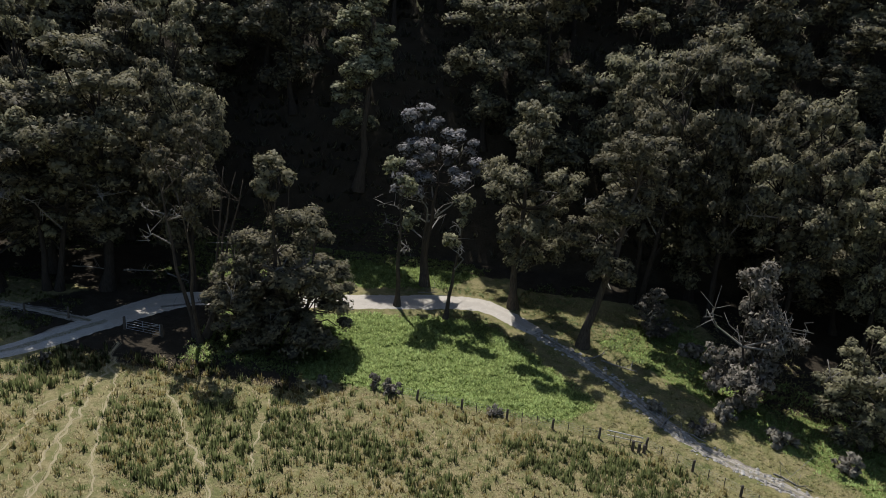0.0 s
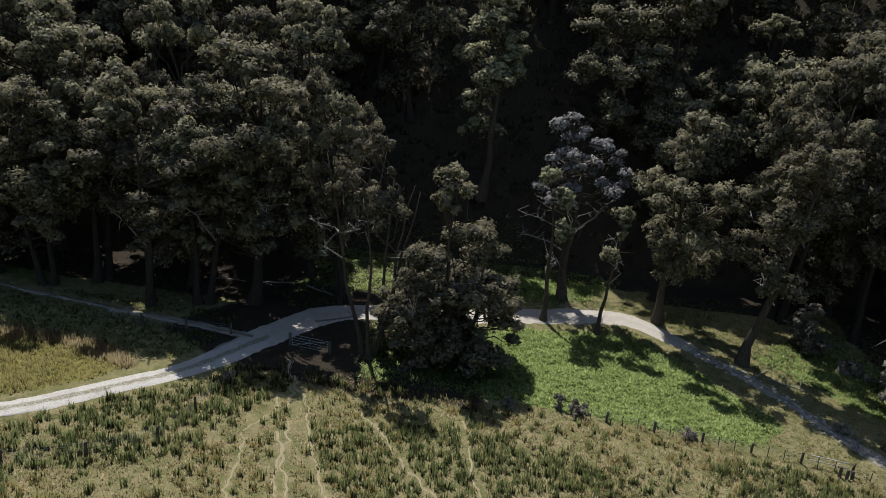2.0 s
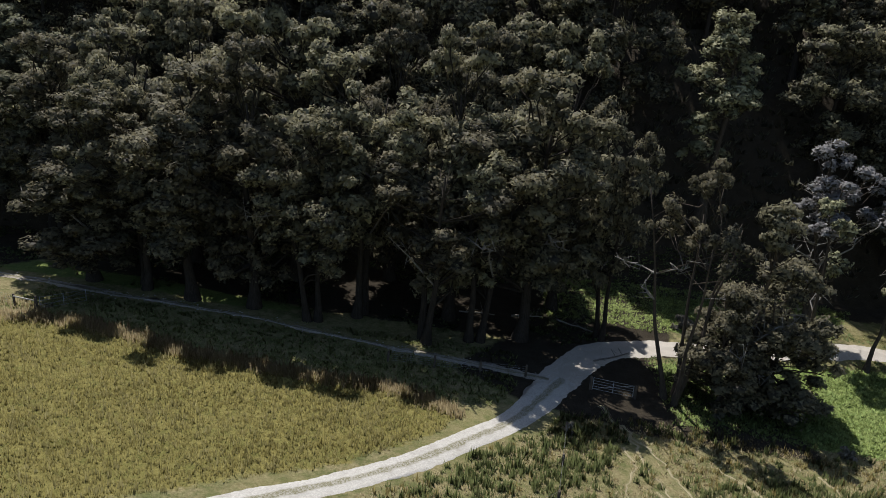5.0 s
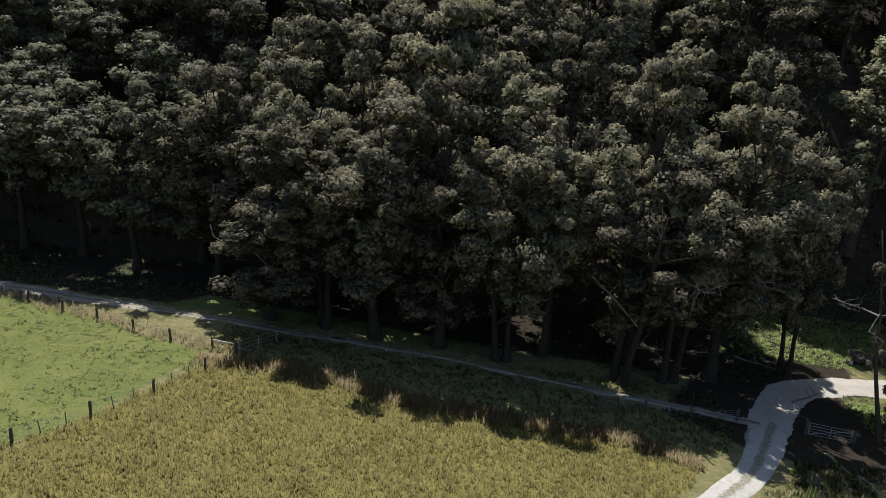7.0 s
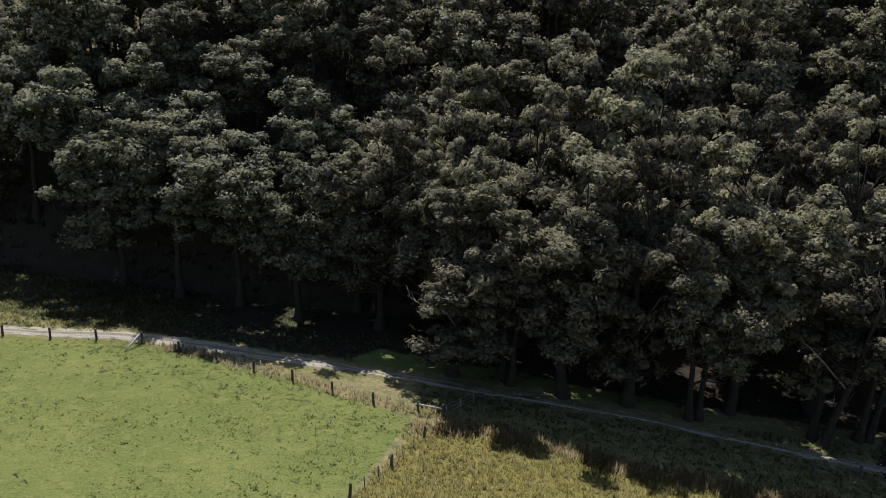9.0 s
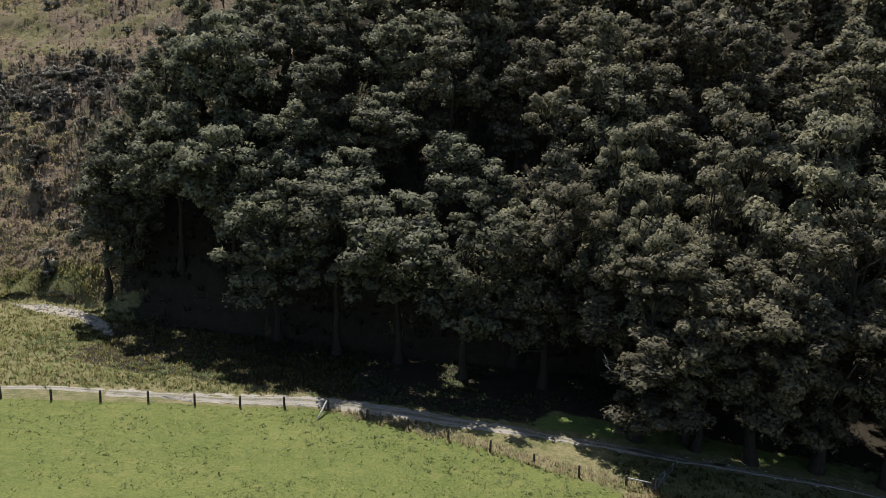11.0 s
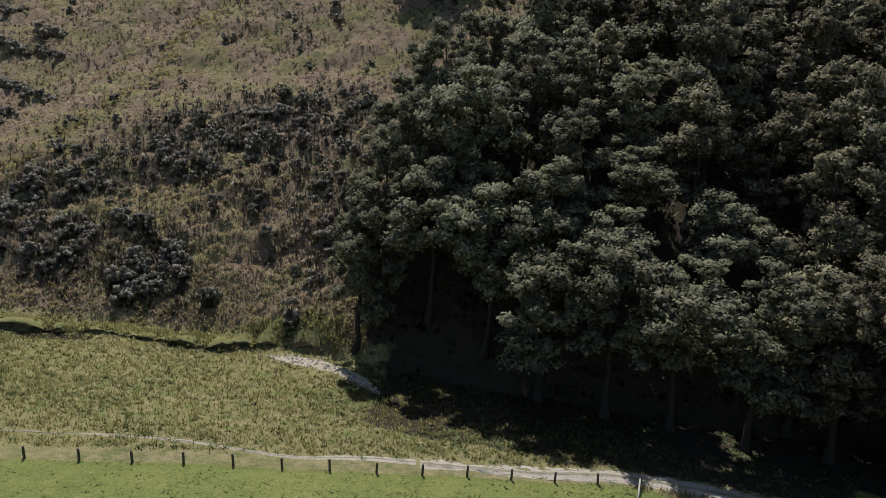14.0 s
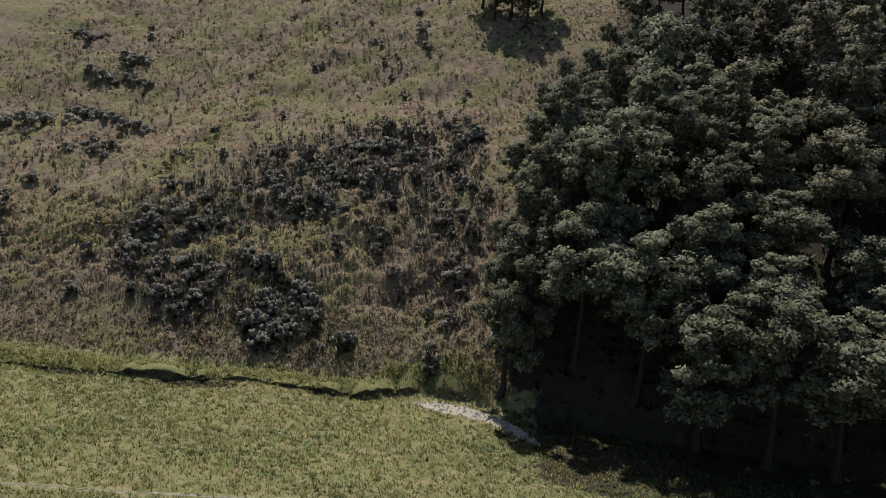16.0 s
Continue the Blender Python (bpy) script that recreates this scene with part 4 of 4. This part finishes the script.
tufts("hill_straw", 16, scatter(16, (-262, -126, 95, 215), 0.35, lambda x, y: open_hill(x, y) * np.clip(0.35 + 0.6 * wave(x * 0.5, y, 0.17, 33), 0.05, 1)), 0.42, 0.34, 7, 0.1, GRASS_DRY, "bleached straw-coloured grass on the open hillside", 0.35, 0.5)
GREEN_STRIP = [(-212, 101), (-209.5, 106), (-207, 114), (-204, 129), (-199.5, 139), (-202, 153), (-198, 164)]
tufts("hill_strip_grass", 25, scatter(25, (-218, -192, 100, 166), 5.0, lambda x, y: smooth(2.6, 0.8, near_line(x + 0.8 * wave(x, y, 0.3, 71), y, GREEN_STRIP))), 0.45, 0.34, 7, 0.11, GRASS_CREEK, "strip of pale green grass running up the hillside", 0.35, 0.5)
tufts("wood_floor_growth", 17, scatter(17, (-150, 30, 70, 90), 2.2, lambda x, y: smooth(71, 73, y) * clear(x, y) * (wave(x, y, 0.35, 14) > 0.1) * smooth(0.5, -1, y - foot(x) - 1)), 0.35, 0.35, 8, 0.1, GRASS_WEED, "patchy green growth under the edge of the wood", 0.6)
tufts("verge_grass", 18, scatter(18, (-88, -40, 58, 69), 6, lambda x, y: clear(x, y) * (1 - inside(x, y, CROP, 0.4)) * smooth(70, 68, y)), 0.35, 0.25, 6, 0.07, GRASS_GREEN, "shaded green grass between the track and crop", 0.4)


tufts("wood_undergrowth", 19, scatter(19, (-148, 62, 86, 125), 0.6, lambda x, y: smooth(-1, 3, y - foot(x)) * smooth(-150, -144, x)), 1.1, 0.75, 9, 0.2, LEAF_DENSE, "dark leafy undergrowth beneath the wood", 0.5, 1.0)


tufts("roadside_grass", 20, scatter(20, (-2, 40, 44, 88), 7, lambda x, y: clear(x, y) * (1 - inside(x, y, FALLOW, 0.4)) * (1 - inside(x, y, BANK, 0.4)) * smooth(88, 84, y)), 0.22, 0.28, 5, 0.07, GRASS_CREEK, "thin yellow-green grass beside the creek bed", 0.5)


tufts("hill_weeds", 21, scatter(21, (-262, -126, 90, 200), 0.75, lambda x, y: open_hill(x, y) * np.clip(0.55 + 0.6 * wave(x * 0.6, y, 0.22, 44), 0.05, 1)), 0.8, 0.28, 11, 0.08, LEAF_SHRUB, "small dark upright weeds dotted over the hillside", 0.1, 1.3)
tufts("hill_toe_grass", 22, scatter(22, (-262, -142, 86, 122), 4.5, lambda x, y: open_hill(x, y) * smooth(34, 16, y - foot(x)) * np.clip(0.6 + 0.5 * wave(x * 0.5, y, 0.4, 51), 0.1, 1)), 0.4, 0.32, 7, 0.1, GRASS_HILL, "olive and straw grass at the foot of the hill", 0.35, 0.5)


# ---- shrubs on the hill ----
def shrub(name, seed, tall, wide, clumps, per, leaf, mat, label):
    rng = np.random.default_rng(seed)
    h = rng.random(clumps)
    a = rng.uniform(0, 2 * math.pi, clumps)
    r = wide * np.sqrt(rng.random(clumps)) * (1 - 0.6 * h)
    c = np.c_[r * np.cos(a), r * np.sin(a), tall * (0.12 + 0.8 * h)]
    base = new(name)
    stems = join([tube([(0, 0, -0.2), q * (0.4, 0.4, 0.5), q], [0.06, 0.045, 0.02], 4) for q in c[:8]])
    st = new("stem", mesh_from("stem", *stems, BARK))
    st.parent = base
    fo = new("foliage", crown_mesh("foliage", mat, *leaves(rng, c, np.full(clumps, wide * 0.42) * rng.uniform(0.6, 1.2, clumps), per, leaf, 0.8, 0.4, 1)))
    fo.parent = base
    base["used"] = 0
    return tagged(base, label, "shrub")


bushes = [shrub("shrub", 80 + i, (1.9, 1.4, 1.1)[i], (0.8, 1.3, 1.6)[i], (11, 15, 19)[i], 40, 0.21, LEAF_SHRUB, ("upright dark grey-green shrub on the hillside", "rounded dark shrub among tussock grass", "low spreading dark scrub on the hillside")[i]) for i in range(3)]
rng = np.random.default_rng(8)


def plant_shrub(x, y, k, s, group="hillside shrubs"):
    ob = bushes[k]
    m = pose(x, y, float(height(x, y)) - 0.1, 0, 0, rng.uniform(0, 360))
    if not ob["used"]:
        ob["used"] = 1
        ob.matrix_basis = m
        t = ob
    else:
        t = copy_thing(ob, m)
    t.scale = (s, s, s)
    tagged(t, "", "shrub", group)


for x, y, k, s in ((-173.8, 105.5, 0, 1.6), (-208.8, 99, 0, 1.5), (-206.6, 103, 0, 1.2), (-182.8, 93.8, 1, 1.5), (-158, 92.6, 0, 1.7), (-232, 153, 2, 1.7), (-229, 153.5, 2, 1.4), (-176, 99, 0, 0.9), (-245, 131, 2, 1.5), (-241, 131.5, 2, 1.4), (-237, 131.6, 2, 1.4), (-232, 132.5, 2, 1.3), (-227, 134, 2, 1.2)):
    plant_shrub(x, y, k, s)
for ax, ay, bx, by, count in ((-238, 148.5, -225, 148, 7), (-233, 136.5, -217, 131.5, 9), (-227, 123.5, -220, 124, 4), (-250, 161, -243, 161.5, 4)):
    for i in range(count):
        u = i / (count - 1)
        plant_shrub(ax + (bx - ax) * u, ay + (by - ay) * u + rng.normal(0, 0.5), 2, rng.uniform(0.9, 1.35))
SCRUB = [(-204.5, 99), (-205.5, 109.5), (-195, 115.5), (-191, 124), (-175, 131), (-158, 134), (-155, 121), (-170, 116.5), (-177, 111), (-188, 109.5), (-195, 105), (-200.7, 99.5)]
SCRUB_LOW = [(-203, 99), (-186, 104), (-177, 100), (-170, 93), (-180, 91.5), (-198, 94.5)]
SCRUB_EAST = [(-176, 112), (-170, 118), (-153, 122), (-151, 106), (-156, 97), (-166, 103)]
tufts("hill_scrub", 24, scatter(24, (-208, -150, 90, 136), 2.6, lambda x, y: np.maximum(inside(x, y, SCRUB, 3.0), np.maximum(0.95 * inside(x, y, SCRUB_LOW, 2.0), 0.5 * inside(x, y, SCRUB_EAST, 2.0))) * np.clip(0.75 + 0.6 * wave(x, y, 0.5, 61), 0, 1)), 1.05, 0.5, 20, 0.13, LEAF_SHRUB, "tangled grey-brown scrub and dead fern on the hillside", 0.3, 1.2)
made = 0
for _ in range(9000):
    x, y = rng.uniform(-250, -148), rng.uniform(91, 190)
    far = 0.025 + 0.07 * float(wave(x, y, 0.09, 40) > 0.5)
    if rng.random() > max(0.95 * float(inside(x, y, SCRUB, 2.5)), float(inside(x, y, SCRUB_LOW, 1.5)), 0.4 * float(inside(x, y, SCRUB_EAST, 1.5)), far) or open_hill(x, y) < 0.9:
        continue
    plant_shrub(x, y, int(rng.choice([0, 1, 2], p=[0.25, 0.4, 0.35])), rng.uniform(0.6, 1.25) * (1 if y < 130 else 0.85))
    made += 1
    if made > 330:
        break
for x, y, k, s in ((-5.6, 58.8, 1, 0.9), (-7.3, 59.6, 0, 0.9), (-12, 58.6, 1, 0.7), (-36.2, 55.3, 0, 0.7), (4, 57.8, 2, 0.6), (20, 63, 1, 0.8), (24, 60, 2, 0.9), (27, 75.5, 2, 1.2), (29.5, 73, 1, 1.2), (-20, 81.5, 2, 1.0), (-17.5, 82, 1, 1.0), (27, 63, 1, 1.1), (31, 60, 2, 1.1), (36, 57, 1, 1.2)):
    plant_shrub(x, y, k, s, "shrubs beside the fences")


# ---- fences and gates ----
def post_mesh(name, tall, r, seed=0):
    rng = np.random.default_rng(seed)
    v, f = tube([(0, 0, -0.3), (0, 0, 0.1), (rng.normal(0, 0.01), 0, tall * 0.6), (0, rng.normal(0, 0.01), tall - 0.04), (0, 0, tall)], [r * 1.05, r * 1.03, r, r * 0.97, r * 0.8], 10)
    return mesh_from(name, v, f, POSTWOOD, True)


POSTS = [post_mesh("post", 1.15, 0.11, i) for i in range(4)]
BATTEN = post_mesh("batten", 1.0, 0.035, 9)


def fence(line, spacing, label, wires=5, battens=False, seed=1, tall=1.0):
    rng = np.random.default_rng(seed)
    root = new("fence")
    tagged(root, label, "fence")
    p = np.array(line, float)
    d = np.r_[0, np.cumsum(np.hypot(*np.diff(p, axis=0).T))]
    n = max(2, int(round(d[-1] / spacing)) + 1)
    s = np.linspace(0, d[-1], n)
    q = np.stack([np.interp(s, d, p[:, 0]), np.interp(s, d, p[:, 1])], -1)
    z = height(q[:, 0], q[:, 1])
    for i in range(n):
        o = new("post", POSTS[int(rng.integers(4))])
        o.parent = root
        o.matrix_basis = pose(q[i, 0], q[i, 1], z[i], rng.normal(0, 1.6), rng.normal(0, 1.6), rng.uniform(0, 360))
        o.scale = (1, 1, tall * rng.uniform(0.93, 1.07))
        if battens and i + 1 < n:
            for u in (0.33, 0.66):
                o = new("batten", BATTEN)
                o.parent = root
                bx, by = q[i] * (1 - u) + q[i + 1] * u
                o.matrix_basis = pose(bx, by, float(height(bx, by)), rng.normal(0, 2), rng.normal(0, 2), 0)
    for k in range(wires):
        h = tall * (0.22 + 0.84 * k / max(1, wires - 1) * 0.95)
        pts = []
        for i in range(n):
            pts.append((q[i, 0], q[i, 1], z[i] + h))
            if i + 1 < n:
                pts.append(((q[i, 0] + q[i + 1, 0]) / 2, (q[i, 1] + q[i + 1, 1]) / 2, (z[i] + z[i + 1]) / 2 + h - 0.02))
        v, f = tube(pts, np.full(len(pts), 0.006), 4)
        o = new("wire", mesh_from("wire", v, f, WIRE))
        o.parent = root
    return root


fence(FENCE_NORTH[:-1] + [(-87.1, 63.2)], 4.2, "wire fence on dark round posts along the pasture", seed=2)
fence([(-204, 42), (-190, 48.6), (-174.1, 54.4), (-158, 59.5), (-132, 66.1), (-115.5, 69.8)], 4.25, "long wire fence on dark posts beside the track", seed=3)
fence(FENCE_EAST, 5.6, "wire fence between green pasture and golden crop", battens=True, seed=4)
fence([(-7.4, 58.8), (1.3, 57.7), (10, 56.8), (17.1, 56), (22.3, 52.8), (30, 46), (40, 37)], 4.3, "old wire fence below the green roadside bank", battens=True, seed=5, tall=0.95)
fence([(-58, 31.5), (-49.9, 37.5), (-41.5, 42.3), (-38.1, 44.6), (-36.4, 55)], 4.8, "wire fence with dark posts in rough grass", seed=6)
fence([(-52, 63.2), (-39.2, 64.3)], 4.2, "shaded wire fence beside the track junction", seed=7)


def bar(a, b, r, sides=8):
    return tube([a, b], [r, r], sides)


def farm_gate(a, b, label, rails=5, tall=1.1, mat=None):
    """A tubular field gate hung between two points."""
    root = new("farm_gate")
    tagged(root, label, "gate")
    a3, b3 = np.array([*a, float(height(*a)) + 0.15]), np.array([*b, float(height(*b)) + 0.15])
    for k in range(rails):
        h = np.array([0, 0, tall * k / (rails - 1)])
        o = new("rail", mesh_from("rail", *bar(a3 + h, b3 + h, 0.022), mat or GATE, True))
        o.parent = root
    for e in (0.0, 0.5, 1.0):
        c = a3 * (1 - e) + b3 * e
        o = new("upright", mesh_from("upright", *bar(c - (0, 0, 0.04), c + (0, 0, tall + 0.04), 0.032), mat or GATE, True))
        o.parent = root
    o = new("brace", mesh_from("brace", *bar(a3, b3 + (0, 0, tall), 0.022), mat or GATE, True))
    o.parent = root
    return root


def gate_post(x, y, label, tall=1.35):
    o = new("gate_post", post_mesh("gate_post", tall, 0.14, int(abs(x) * 10)))
    o.matrix_basis = pose(x, y, float(height(x, y)))
    return tagged(o, label, "post")


farm_gate((-33.0, 63.7), (-29.4, 63.2), "grey steel five-bar farm gate standing in shade")
gate_post(-33.2, 63.75, "dark round wooden gate post at the drive")
gate_post(-29.2, 63.2, "dark round wooden gate post under the trees")
farm_gate((-84.6, 63.1), (-82.2, 66.6), "pale steel farm gate standing open by the track", rails=4)
gate_post(-84.9, 63.0, "wooden gate post at the pasture corner")


def pole_rail(a, b, ha, hb, r, mat, name, label, category="rail"):
    a3, b3 = (*a, float(height(*a)) + ha), (*b, float(height(*b)) + hb)
    return tagged(new(name, mesh_from(name, *tube([a3, tuple((p + q) / 2 for p, q in zip(a3, b3)), b3], [r, r * 0.95, r * 0.9], 8), mat, True)), label, category)


pole_rail((-87.1, 63.1), (-84.9, 62.95), 0.95, 0.9, 0.07, POSTPALE, "top_rail", "bleached wooden rail at the pasture corner")
pole_rail((-115.6, 69.6), (-116.0, 67.3), 1.0, 0.05, 0.09, POSTPALE, "stay_post", "pale slanting wooden stay propping the corner post", "post")
pole_rail((14.1, 56.4), (17.2, 55.9), 0.95, 0.95, 0.06, POSTPALE, "top_rail", "weathered wooden rail between two fence posts")
pole_rail((14.1, 56.4), (17.2, 55.9), 0.5, 0.5, 0.05, POSTPALE, "lower_rail", "weathered lower wooden rail between two fence posts")
for i, (x, y) in enumerate(((16.2, 55.2), (16.7, 55.0), (17.2, 55.1))):
    gate_post(x, y, "short dark wooden post beside the creek bed", 1.0 - 0.1 * i)


# ---- fallen wood and stones ----
def log(x, y, length, turn, r, seed):
    rng = np.random.default_rng(seed)
    u = np.linspace(-0.5, 0.5, 6) * length
    c, s = math.cos(radians(turn)), math.sin(radians(turn))
    pts = [(x + c * k, y + s * k + rng.normal(0, 0.08), float(height(x + c * k, y + s * k)) + r * 0.8 + abs(rng.normal(0, 0.05))) for k in u]
    parts = [tube(pts, r * np.linspace(1, 0.45, 6), 8)]
    for k in range(4):
        a = np.array(pts[1 + k])
        parts.append(tube([a, a + rng.normal(0, 0.4, 3) + (0, 0, 0.3), a + rng.normal(0, 0.8, 3) + (0, 0, 0.5)], [r * 0.4, r * 0.25, 0.015], 5))
    tagged(new("fallen_branch", mesh_from("fallen_branch", *join(parts), BARK_PALE, True)), "bleached fallen branch lying on the ground", "branch")


for i, (x, y, l, a, r) in enumerate(((-38.4, 78.3, 3.5, 10, 0.13), (-33, 77.5, 4.5, -25, 0.1), (17.8, 70.5, 4, -20, 0.1), (20.5, 60.8, 3.2, 60, 0.11), (22.5, 59.2, 3, -40, 0.09), (-30, 71, 5, 35, 0.1), (-44, 77.5, 4, 5, 0.1), (15.5, 72, 3, 40, 0.09), (30, 54, 3, -30, 0.08), (-4, 82.8, 2.5, 20, 0.08))):
    log(x, y, l, a, r, 100 + i)


def stones(name, seed, pts, size, label):
    rng = np.random.default_rng(seed)
    parts = []
    for x, y in pts:
        s = size * rng.uniform(0.4, 1.5)
        bm = np.array([(1, 0, 0), (0.3, 0.9, 0.1), (-0.8, 0.6, 0), (-0.9, -0.5, 0), (0.4, -0.9, 0), (0.1, 0.1, 0.75)]) * rng.uniform(0.7, 1.2, (6, 3)) * s
        a = rng.uniform(0, 6.28)
        R = np.array([[math.cos(a), -math.sin(a), 0], [math.sin(a), math.cos(a), 0], [0, 0, 1]])
        parts.append((bm @ R.T + (x, y, float(height(x, y)) + 0.03), [(0, 1, 5), (1, 2, 5), (2, 3, 5), (3, 4, 5), (4, 0, 5), (4, 3, 2, 1, 0)]))
    return tagged(new(name, mesh_from(name, *join(parts), STONE)), label, "stones", kind="stuff")


stones("river_stones", 1, scatter(40, (-163, -141, 79, 90), 7, lambda x, y: inside(x, y, GRAVEL_BAR, 0.4)), 0.16, "pale river stones on the creek's gravel bar")
stones("creek_stones", 2, scatter(41, (8, 48, 42, 77), 6, lambda x, y: smooth(1.5, 0.4, near_line(x, y, CREEK_BED))), 0.17, "grey stones along the dry creek bed")
stones("track_stones", 3, scatter(42, (-130, -38, 63, 74), 3, lambda x, y: smooth(1.3, 0.5, near_line(x, y, FARM_TRACK))), 0.09, "loose pale stones along the farm track")
